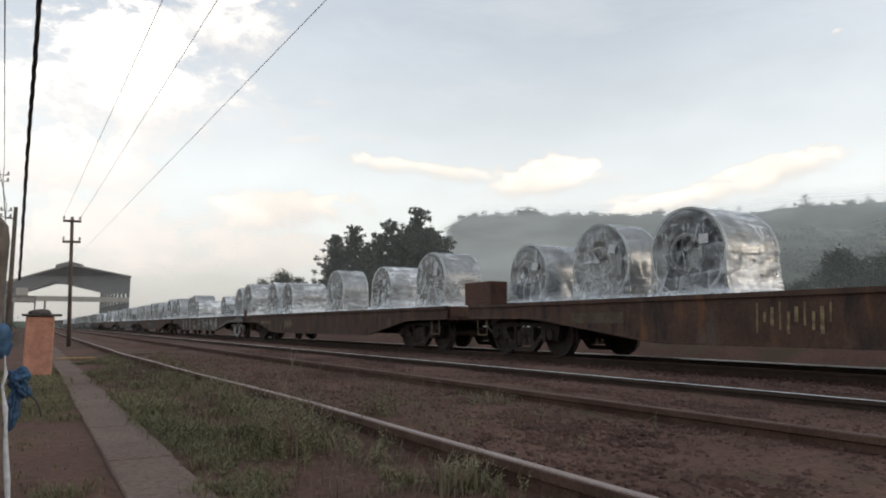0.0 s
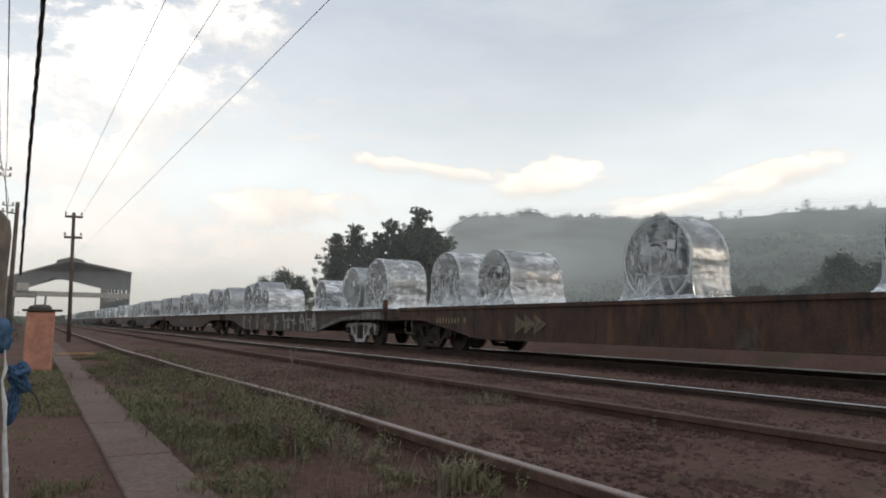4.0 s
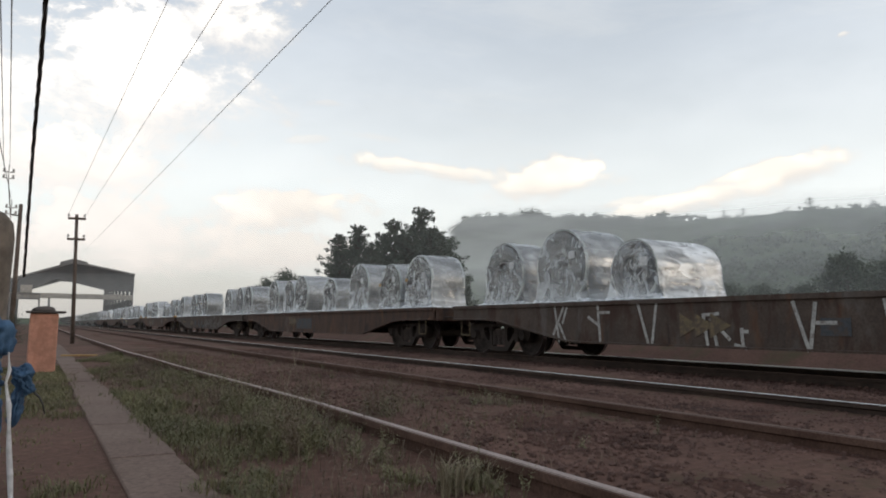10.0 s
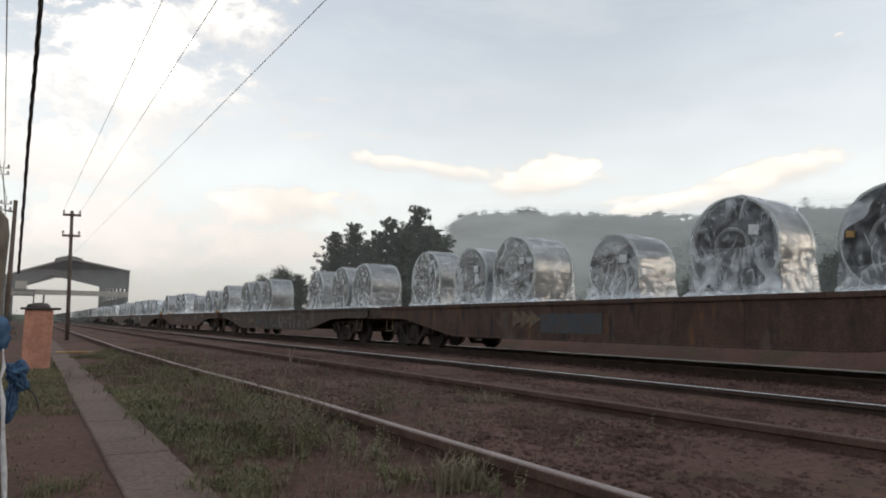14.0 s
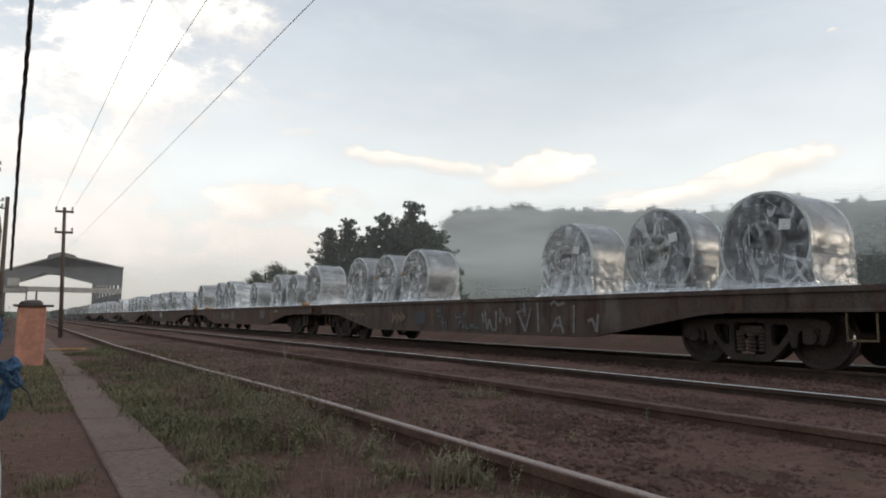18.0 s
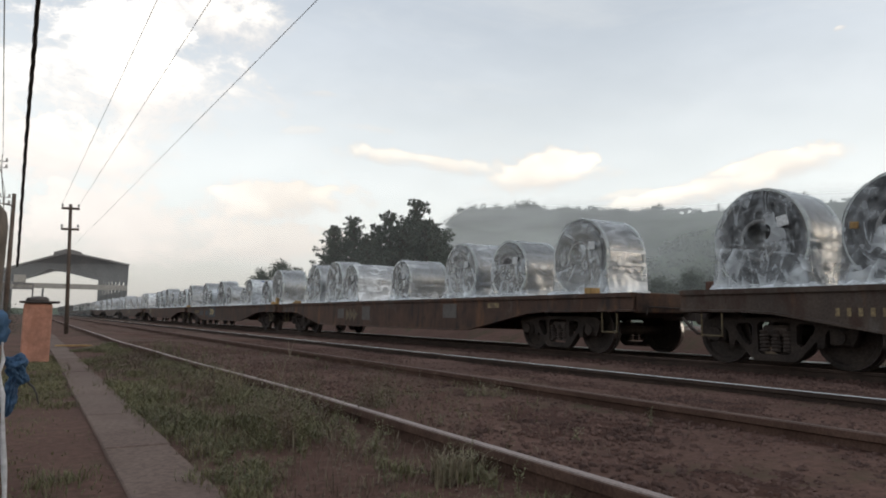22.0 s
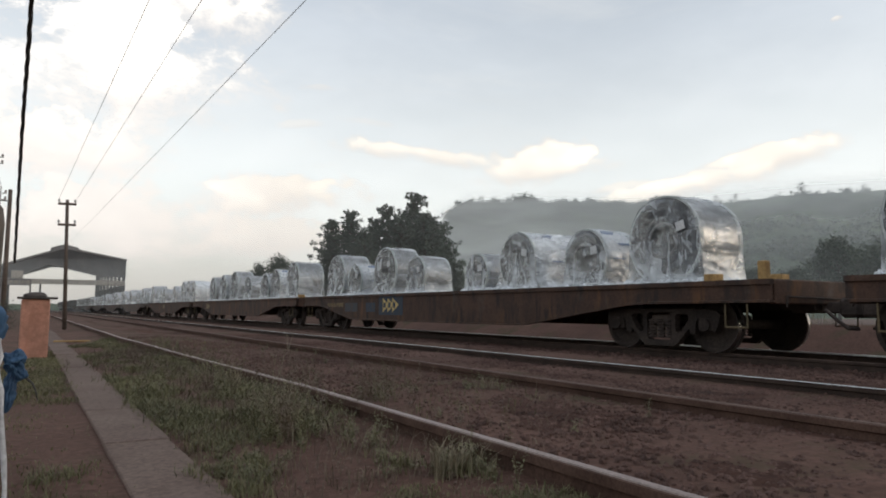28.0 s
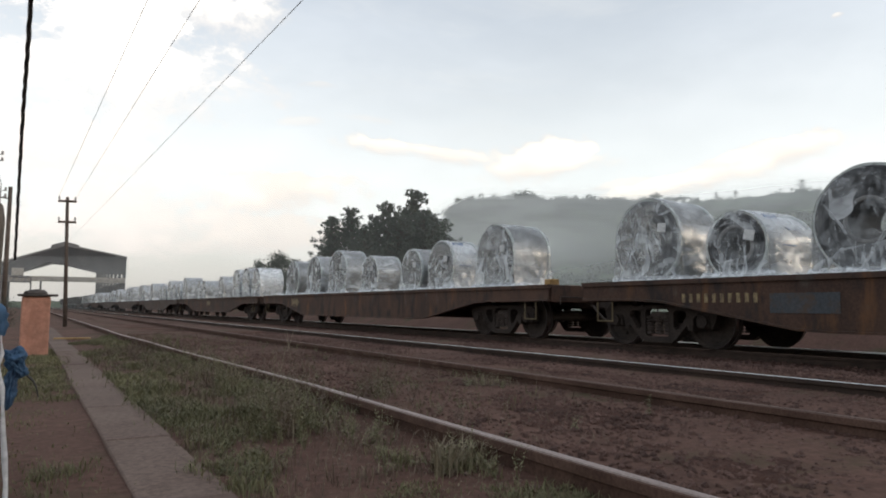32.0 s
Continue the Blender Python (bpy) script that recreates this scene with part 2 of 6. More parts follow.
def fold_material(name, lo, hi, scale, bump):
    """Gathered film: whitish, partly see-through, with a soft sheen."""
    m, t, p = material(name)
    tc = t.nodes.new("ShaderNodeTexCoord").outputs["Object"]
    n = noise_node(t, tc, scale, 3, 0.6, None, 0.8)
    link(t, ramp_node(t, n, 0.3, 0.7, lo, hi), p.inputs["Alpha"])
    p.inputs["Base Color"].default_value = (0.80, 0.83, 0.86, 1)
    p.inputs["Roughness"].default_value = 0.3
    bn = t.nodes.new("ShaderNodeBump")
    bn.inputs["Strength"].default_value, bn.inputs["Distance"].default_value = bump, 0.03
    link(t, n, bn.inputs["Height"])
    link(t, bn.outputs[0], p.inputs["Normal"])
    return m


def leaf_material(name, a, b):
    m, t, p = material(name)
    geo = t.nodes.new("ShaderNodeNewGeometry")
    tc = t.nodes.new("ShaderNodeTexCoord").outputs["Object"]
    col = mix_node(t, geo.outputs["Random Per Island"], a, b)
    col = mix_node(t, ramp_node(t, noise_node(t, tc, 0.6, 3), 0.35, 0.65, 0.0, 0.5), col, tuple(0.6 * c for c in a))
    link(t, col, p.inputs["Base Color"])
    p.inputs["Roughness"].default_value = 0.7
    p.inputs["Specular IOR Level"].default_value = 0.25
    return m


M = dict(
    soil=surface("dark_soil", (0.096, 0.053, 0.041), (0.142, 0.082, 0.064), 0.6, 0.95, grain=22, bump=0.5, depth=0.02, stain=(0.072, 0.057, 0.034), stain_at=(0.5, 0.7), spec=0.1),
    ballast=surface("rusty_ballast", (0.068, 0.036, 0.028), (0.118, 0.064, 0.050), 0.9, 0.95, grain=32, bump=1.0, depth=0.03, stain=(0.046, 0.030, 0.025), spec=0.08, runs=(((0.135, 0.068, 0.043), (0.55, 0.72, 0.0, 0.7), (1.4, 0.5, 1)),)),
    stone=surface("ballast_stone", (0.062, 0.038, 0.032), (0.150, 0.092, 0.077), 5.0, 0.9, grain=60, bump=0.4, random_tint=0.8, spec=0.12),
    concrete=surface("worn_concrete", (0.145, 0.100, 0.083), (0.185, 0.135, 0.113), 1.2, 0.9, grain=45, bump=0.25, depth=0.004, stain=(0.115, 0.078, 0.064), streak=(1.5, 0.6, 1), stain_at=(0.5, 0.75), spec=0.1, random_tint=0.1),
    rail_side=surface("grimy_rail_web", (0.046, 0.034, 0.029), (0.075, 0.052, 0.043), 4.0, 0.85, 0.0, grain=80, bump=0.3, depth=0.003, spec=0.12),
    rail_rusty=surface("rusted_rail", (0.075, 0.044, 0.034), (0.12, 0.073, 0.057), 4.0, 0.9, 0.0, grain=80, bump=0.3, depth=0.003, spec=0.1),
    rail_bright=surface("polished_rail_head", (0.50, 0.50, 0.52), (0.60, 0.60, 0.62), 3.0, 0.35, 1.0, grain=90, bump=0.05, depth=0.002),
    rail_dull=surface("dull_rail_head", (0.12, 0.082, 0.068), (0.18, 0.125, 0.105), 3.0, 0.8, 0.0, grain=90, bump=0.2, depth=0.002, spec=0.15),
    rail_pale=surface("pale_worn_rail_head", (0.27, 0.21, 0.19), (0.36, 0.29, 0.265), 3.0, 0.6, 0.1, grain=90, bump=0.2, depth=0.002, spec=0.25),
    sleeper=surface("weathered_sleeper", (0.06, 0.045, 0.036), (0.10, 0.075, 0.06), 3.0, 0.9, grain=30, bump=0.6, random_tint=0.5),
    sill=surface("rusty_brown_steel", (0.064, 0.037, 0.028), (0.102, 0.058, 0.042), 1.6, 0.75, 0.05, grain=35, bump=0.25, depth=0.006, stain=(0.032, 0.025, 0.023), streak=(1, 1.5, 0.55), stain_at=(0.48, 0.68), random_tint=0.3, spec=0.25,
                 runs=(((0.165, 0.078, 0.036), (0.55, 0.72, 0.0, 0.75), (1, 2.2, 0.5)), ((0.12, 0.105, 0.095), (0.58, 0.74, 0.0, 0.6), (1, 1.2, 0.7)), ((0.03, 0.022, 0.02), (0.6, 0.7, 0.0, 0.8), (1, 3.5, 0.22)))),
    sill_grey=surface("grey_brown_steel", (0.074, 0.056, 0.048), (0.108, 0.080, 0.066), 1.6, 0.75, 0.05, grain=35, bump=0.25, depth=0.006, stain=(0.058, 0.033, 0.025), streak=(1, 1.5, 0.55), stain_at=(0.46, 0.66), random_tint=0.3, spec=0.25,
                      runs=(((0.14, 0.07, 0.04), (0.55, 0.7, 0.0, 0.6), (1, 2.2, 0.5)), ((0.15, 0.14, 0.13), (0.56, 0.72, 0.0, 0.6), (1, 1.2, 0.7)), ((0.035, 0.026, 0.023), (0.58, 0.7, 0.0, 0.8), (1, 3.5, 0.22)))),
    deck=surface("dirty_deck", (0.06, 0.045, 0.038), (0.11, 0.075, 0.058), 2.0, 0.85, grain=30, bump=0.5),
    under=surface("grimy_dark_steel", (0.056, 0.045, 0.041), (0.092, 0.071, 0.062), 3.0, 0.8, 0.0, grain=30, bump=0.4, spec=0.2),
    side_iron=surface("oily_cast_iron", (0.034, 0.028, 0.026), (0.060, 0.047, 0.041), 3.0, 0.85, 0.0, grain=30, bump=0.4, spec=0.12),
    under_grey=surface("pale_grey_casting", (0.38, 0.37, 0.365), (0.5, 0.48, 0.47), 5.0, 0.7, 0.1, grain=30, bump=0.4, stain=(0.12, 0.10, 0.09)),
    # dark colour stands in for the shade inside recessed stake pockets
    pocket=surface("pocket_recess_shade", (0.026, 0.021, 0.02), (0.045, 0.034, 0.03), 4.0, 0.8, grain=30, bump=0.3, spec=0.2),
    dull_yellow=surface("dirty_yellow_paint", (0.09, 0.07, 0.04), (0.15, 0.11, 0.06), 6.0, 0.8, bump=0.1, stain=(0.05, 0.038, 0.03)),
    tread=surface("worn_wheel_tread", (0.35, 0.34, 0.34), (0.45, 0.44, 0.44), 4.0, 0.3, 1.0, bump=0.1),
    rust=surface("red_rust_plate", (0.095, 0.045, 0.032), (0.14, 0.068, 0.048), 2.5, 0.8, 0.1, grain=30, bump=0.4, stain=(0.05, 0.03, 0.026), streak=(1, 3, 0.5)),
    steel=surface("coiled_sheet_steel", (0.34, 0.338, 0.335), (0.44, 0.435, 0.43), 1.2, 0.32, 0.95, grain=8, bump=0.05, depth=0.006, random_tint=0.25),
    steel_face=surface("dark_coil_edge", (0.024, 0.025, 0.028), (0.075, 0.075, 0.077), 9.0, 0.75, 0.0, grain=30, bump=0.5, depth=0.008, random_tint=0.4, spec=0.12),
    bore=surface("bore_ring_card", (0.13, 0.13, 0.13), (0.20, 0.195, 0.19), 6.0, 0.7, bump=0.2),
    hoop=surface("pale_edge_hoop", (0.52, 0.57, 0.56), (0.66, 0.70, 0.68), 6.0, 0.5, 0.1, bump=0.1),
    paper=surface("white_label_paper", (0.62, 0.63, 0.64), (0.72, 0.72, 0.72), 9.0, 0.7, bump=0.05),
    white_wrap=surface("white_woven_wrap", (0.84, 0.86, 0.88), (0.90, 0.91, 0.92), 3.0, 0.5, grain=18, bump=0.5, depth=0.02, stain=(0.74, 0.77, 0.80)),
    blue_print=surface("blue_print", (0.07, 0.14, 0.30), (0.10, 0.18, 0.36), 6.0, 0.6, bump=0.0),
    film=film_material("loose_end_film", (0.78, 0.82, 0.86), 0.03, 0.42, 0.06, 0.62, 0.9, ((1, 1.3, 1.2), (1, 2.8, 0.9)), 0.3, 0.14, 0.2, 0.3, 0.75),
    film_body=film_material("tight_body_film", (0.80, 0.84, 0.88), 0.16, 0.24, 0.06, 0.72, 0.9, ((0.6, 0.7, 3.2), (1.3, 1.0, 2.0)), 0.06, 0.8, 0.2, 0.22, 0.5),
    film_loose=film_material("loose_body_film", (0.82, 0.85, 0.88), 0.22, 0.55, 0.10, 0.8, 1.1, ((0.9, 0.8, 2.6), (1.5, 1.2, 1.4)), 0.12, 0.8, 0.2, 0.35, 0.7),
    film_far=film_material("hazy_stretch_film", (0.78, 0.82, 0.86), 0.14, 0.4, 0.10, 0.6, 1.2, ((1, 1.3, 1.2), (1, 2.4, 0.9)), 0.2, 0.4, 0.25, 0.25, 0.8),
    film_fold=fold_material("film_fold_glint", 0.04, 0.4, 5.0, 0.0),
    film_wad=fold_material("crumpled_film_wad", 0.35, 0.95, 9.0, 0.6),
    yellow=surface("faded_yellow_paint", (0.20, 0.145, 0.075), (0.32, 0.245, 0.13), 6.0, 0.7, bump=0.1, stain=(0.10, 0.068, 0.048), stain_at=(0.42, 0.66)),
    chalk=surface("white_spray_paint", (0.32, 0.315, 0.30), (0.45, 0.44, 0.42), 8.0, 0.8, bump=0.1, stain=(0.14, 0.115, 0.10), stain_at=(0.48, 0.72)),
    faint_paint=surface("faint_grey_spray", (0.15, 0.145, 0.14), (0.23, 0.22, 0.215), 6.0, 0.8, bump=0.1, stain=(0.085, 0.065, 0.055), stain_at=(0.45, 0.7)),
    blue_grey_paint=surface("blue_grey_spray", (0.10, 0.12, 0.13), (0.15, 0.17, 0.18), 6.0, 0.8, bump=0.1, stain=(0.075, 0.065, 0.058), stain_at=(0.45, 0.7)),
    logo_blue=surface("faded_blue_patch", (0.047, 0.055, 0.065), (0.066, 0.070, 0.078), 3.0, 0.8, bump=0.1, stain=(0.072, 0.050, 0.040), stain_at=(0.45, 0.66)),
    bold_blue=surface("blue_sign_paint", (0.032, 0.046, 0.070), (0.046, 0.060, 0.082), 3.0, 0.8, bump=0.1, stain=(0.066, 0.052, 0.043), stain_at=(0.5, 0.66)),
    bold_yellow=surface("yellow_sign_paint", (0.50, 0.36, 0.13), (0.6, 0.45, 0.19), 6.0, 0.7, bump=0.1, stain=(0.2, 0.14, 0.075), stain_at=(0.55, 0.75)),
    grey_patch=surface("grey_paint_patch", (0.10, 0.088, 0.08), (0.135, 0.12, 0.11), 3.0, 0.8, bump=0.1, stain=(0.08, 0.06, 0.05)),
    pale_paint=surface("worn_pale_paint", (0.15, 0.145, 0.14), (0.23, 0.22, 0.21), 2.5, 0.8, bump=0.1, stain=(0.07, 0.05, 0.042), stain_at=(0.44, 0.6), streak=(1, 2, 0.5)),
    faded_olive=surface("faded_olive_paint", (0.088, 0.070, 0.046), (0.115, 0.090, 0.058), 3.0, 0.8, bump=0.1, stain=(0.068, 0.043, 0.031), stain_at=(0.42, 0.6)),
    worn_yellow=surface("worn_yellow_paint", (0.13, 0.10, 0.06), (0.19, 0.14, 0.08), 6.0, 0.8, bump=0.1, stain=(0.085, 0.065, 0.05), stain_at=(0.42, 0.6)),
    timber=surface("yellow_timber", (0.30, 0.175, 0.065), (0.42, 0.27, 0.11), 6.0, 0.8, grain=30, bump=0.3),
    pole=surface("grey_brown_pole_wood", (0.085, 0.062, 0.05), (0.13, 0.10, 0.082), 3.0, 0.9, grain=18, bump=0.5, streak=(1, 1, 0.2), stain=(0.055, 0.043, 0.036)),
    post=surface("weathered_post_wood", (0.12, 0.098, 0.08), (0.19, 0.155, 0.128), 3.5, 0.9, grain=14, bump=0.6, stain=(0.07, 0.056, 0.047), streak=(2, 2, 0.3)),
    wire=surface("black_cable", (0.03, 0.029, 0.028), (0.05, 0.047, 0.045), 9.0, 0.6, bump=0.2),
    thin_wire=surface("weathered_wire", (0.2, 0.2, 0.2), (0.27, 0.265, 0.26), 9.0, 0.7, 0.0, bump=0.1),
    pale_wire=surface("pale_aluminium_wire", (0.30, 0.30, 0.31), (0.38, 0.38, 0.39), 9.0, 0.7, 0.0, bump=0.0),
    ceramic=surface("insulator_ceramic", (0.28, 0.26, 0.25), (0.38, 0.36, 0.34), 9.0, 0.35, bump=0.0),
    plaster=surface("terracotta_plaster", (0.45, 0.215, 0.15), (0.51, 0.26, 0.185), 2.2, 0.9, grain=9, bump=0.15, depth=0.005, stain=(0.38, 0.17, 0.11), streak=(1.4, 1.4, 0.35)),
    cap=surface("dark_cap_slab", (0.055, 0.045, 0.042), (0.095, 0.078, 0.07), 4.0, 0.85, grain=30, bump=0.4),
    blue_cloth=surface("blue_tarpaulin", (0.035, 0.085, 0.165), (0.065, 0.14, 0.25), 5.0, 0.7, grain=26, bump=0.5, depth=0.01, stain=(0.022, 0.045, 0.09)),
    strap=surface("white_strap", (0.5, 0.5, 0.52), (0.62, 0.62, 0.63), 8.0, 0.7, bump=0.2),
    shed=surface("weathered_shed_metal", (0.062, 0.062, 0.066), (0.095, 0.092, 0.093), 0.5, 0.8, 0.1, grain=6, bump=0.2, stain=(0.06, 0.057, 0.057)),
    shed_roof=surface("old_roof_sheet", (0.17, 0.167, 0.167), (0.23, 0.222, 0.22), 0.4, 0.8, 0.0, grain=5, bump=0.2, stain=(0.18, 0.175, 0.17)),
    beam=surface("crane_beam_paint", (0.26, 0.235, 0.20), (0.33, 0.30, 0.26), 0.6, 0.75, grain=6, bump=0.1),
    gondola=surface("dark_gondola_steel", (0.04, 0.035, 0.033), (0.07, 0.055, 0.048), 1.0, 0.8, grain=14, bump=0.2),
    bark=surface("dark_bark", (0.05, 0.04, 0.032), (0.085, 0.066, 0.052), 2.0, 0.9, grain=14, bump=0.6),
    leaf=leaf_material("dark_leaves", (0.055, 0.070, 0.052), (0.095, 0.112, 0.084)),
    leaf_far=leaf_material("hillside_leaves", (0.035, 0.052, 0.032), (0.075, 0.095, 0.058)),
    weed=leaf_material("brown_dead_weeds", (0.11, 0.080, 0.058), (0.18, 0.135, 0.098)),
    weed_green=leaf_material("dull_green_weeds", (0.102, 0.102, 0.052), (0.195, 0.176, 0.098)),
    grass=leaf_material("grass_blades", (0.108, 0.106, 0.053), (0.215, 0.192, 0.104)),
    straw=leaf_material("dry_straw", (0.15, 0.122, 0.08), (0.27, 0.225, 0.155)),
    hill=surface("hillside_scrub", (0.045, 0.065, 0.036), (0.085, 0.105, 0.056), 0.012, 0.95, grain=0.15, bump=1.0, depth=2.0, stain=(0.032, 0.045, 0.028), stain_at=(0.5, 0.6), spec=0.1),
)

# ---- mesh helpers ----


def mesh_from(name, verts, faces, mat, smooth=False):
    me = bpy.data.meshes.new(name)
    me.from_pydata(verts, [], faces)
    me.materials.append(mat)
    if smooth:
        me.polygons.foreach_set("use_smooth", [True] * len(me.polygons))
    me.update()
    return me


def finish(bm, name, mat, smooth=False):
    bmesh.ops.recalc_face_normals(bm, faces=bm.faces)
    me = bpy.data.meshes.new(name)
    bm.to_mesh(me)
    bm.free()
    me.materials.append(mat)
    if smooth:
        me.polygons.foreach_set("use_smooth", [True] * len(me.polygons))
    return me


def part(name, data, mat, parent, label="", smooth=False, at=None):
    """One mesh object under a thing or a part. data: a bmesh or a ready mesh."""
    me = finish(data, name, mat, smooth) if isinstance(data, bmesh.types.BMesh) else data
    ob = new(name, me)
    ob.parent = parent
    if at is not None:
        ob.matrix_basis = at
    return tagged(ob, label)


def thing(name, m, label, category, group="", kind=""):
    ob = new(name)
    ob.empty_display_size = 0.2
    ob.matrix_basis = m
    return tagged(ob, label, category, group, kind)


def box(bm, x0, x1, y0, y1, z0, z1, bevel=0.0, turn=None):
    r = bmesh.ops.create_cube(bm, size=1)
    m = Matrix.Translation(((x0 + x1) / 2, (y0 + y1) / 2, (z0 + z1) / 2)) @ Matrix.Diagonal((x1 - x0, y1 - y0, z1 - z0, 1))
    bmesh.ops.transform(bm, matrix=(turn @ m) if turn else m, verts=r["verts"])
    if bevel:
        es = list({e for v in r["verts"] for e in v.link_edges})
        bmesh.ops.bevel(bm, geom=es, offset=bevel, segments=1, affect="EDGES", profile=0.5)
    return bm


def boxed(*a, **k):
    return box(bmesh.new(), *a, **k)


def rod(bm, a, b, r0, r1=None, seg=10):
    a, b = Vector(a), Vector(b)
    d = b - a
    r = bmesh.ops.create_cone(bm, cap_ends=True, segments=seg, radius1=r0, radius2=r0 if r1 is None else r1, depth=d.length)
    m = Matrix.Translation((a + b) / 2) @ d.to_track_quat("Z", "Y").to_matrix().to_4x4()
    bmesh.ops.transform(bm, matrix=m, verts=r["verts"])
    return bm


def lathe(profile, seg, axis="X"):
    """Verts and faces of a profile of (along, radius) turned round an axis."""
    verts, faces, n = [], [], len(profile)
    for i in range(seg):
        a = 2 * math.pi * i / seg
        for s, r in profile:
            verts.append((s, r * math.cos(a), r * math.sin(a)) if axis == "X" else (r * math.cos(a), r * math.sin(a), s))
    for i in range(seg):
        j = (i + 1) % seg
        for k in range(n - 1):
            faces.append((i * n + k, i * n + k + 1, j * n + k + 1, j * n + k))
    return verts, faces


def tube(points, radius, seg=6, twist=None):
    """Verts and faces of a tube along points; radius may be a function of the place along it from 0 to 1."""
    verts, faces, n = [], [], len(points)
    pts = [Vector(p) for p in points]
    for i, p in enumerate(pts):
        d = (pts[min(i + 1, n - 1)] - pts[max(i - 1, 0)]).normalized()
        q = d.to_track_quat("Z", "Y")
        r = radius(i / (n - 1)) if callable(radius) else radius
        for k in range(seg):
            a = 2 * math.pi * k / seg + (twist or 0) * i
            verts.append(p + q @ Vector((r * math.cos(a), r * math.sin(a), 0)))
    for i in range(n - 1):
        for k in range(seg):
            k2 = (k + 1) % seg
            faces.append((i * seg + k, i * seg + k2, (i + 1) * seg + k2, (i + 1) * seg + k))
    faces.append(tuple(range(seg))[::-1])
    faces.append(tuple((n - 1) * seg + k for k in range(seg)))
    return verts, faces


def extrude_y(profile, y0, y1, steps=1):
    """A closed section of (x, z) drawn out along y."""
    n, verts, faces = len(profile), [], []
    for s in range(steps + 1):
        y = y0 + (y1 - y0) * s / steps
        verts += [(x, y, z) for x, z in profile]
    for s in range(steps):
        for k in range(n):
            k2 = (k + 1) % n
            faces.append((s * n + k, s * n + k2, (s + 1) * n + k2, (s + 1) * n + k))
    faces += [tuple(range(n))[::-1], tuple(steps * n + k for k in range(n))]
    return verts, faces


# ---- ground ----
TRAIN_X = 9.66        # the loaded track's centre line
BED_X = 4.16          # the near running track's centre line
GAUGE = 1.6
LOW = -0.10          # the loaded track lies a little lower than the near one


def ground_z(x, y):
    """Height of the yard: a low strip by the path, the track beds, the field beyond."""
    z = -0.145
    z += 0.06 * max(0.0, min(1.0, (x - 0.75) / 0.6))
    z += (LOW - 0.05) * max(0.0, min(1.0, (x - 6.5) / 0.8))
    if x > 12.5:
        z += 0.52 * min(1.0, (x - 12.5) / 1.3) - 0.9 * max(0.0, min(1.0, (x - 16.0) / 14.0))
    if abs(x) < 30 and abs(y) < 60:
        z += 0.02 * noise.noise((x * 0.9, y * 0.6, 0)) + 0.012 * noise.noise((x * 3.1, y * 2.7, 5))
    return z


def axis(stops):
    out = []
    for a, b, n in stops:
        out += [a + (b - a) * i / n for i in range(n)]
    return out + [stops[-1][1]]


gx = axis([(-2600, -60, 8), (-60, -6, 10), (-6, 14, 80), (14, 60, 14), (60, 2600, 10)])
gy = axis([(-2600, -60, 6), (-60, -4, 10), (-4, 30, 110), (30, 120, 20), (120, 2800, 10)])
gverts = [(x, y, ground_z(x, y)) for y in gy for x in gx]
nx = len(gx)
gfaces = [(j * nx + i, j * nx + i + 1, (j + 1) * nx + i + 1, (j + 1) * nx + i) for j in range(len(gy) - 1) for i in range(nx - 1)]
ground = tagged(new("ground", mesh_from("ground", gverts, gfaces, M["soil"], True)), "dark red-brown yard soil with patches of weeds", "ground", kind="structure")


def bed(name, x0, x1, top, label):
    """A shallow ballast bed with sloping shoulders."""
    xs = [x0, x0 + 0.5] + [x0 + 0.5 + (x1 - x0 - 1.0) * i / 24 for i in range(1, 24)] + [x1 - 0.5, x1]
    ys = axis([(-60, -2, 12), (-2, 26, 130), (26, 420, 40)])
    vs = []
    for y in ys:
        for i, x in enumerate(xs):
            z = ground_z(x, 500) - 0.06 if i in (0, len(xs) - 1) else top
            z += 0.016 * noise.noise((x * 4.3, y * 4.1, 2)) + 0.014 * noise.noise((x * 1.3, y * 0.9, 8))
            vs.append((x, y, z))
    n = len(xs)
    fs = [(j * n + i, j * n + i + 1, (j + 1) * n + i + 1, (j + 1) * n + i) for j in range(len(ys) - 1) for i in range(n - 1)]
    return tagged(new(name, mesh_from(name, vs, fs, M["ballast"], True)), label, "ballast", kind="structure")


bed("ballast_bed", 1.75, 6.6, -0.088, "rust-stained ballast bed under the near tracks")
bed("ballast_bed", 7.1, 12.3, LOW - 0.128, "rust-stained ballast bed under the loaded track")


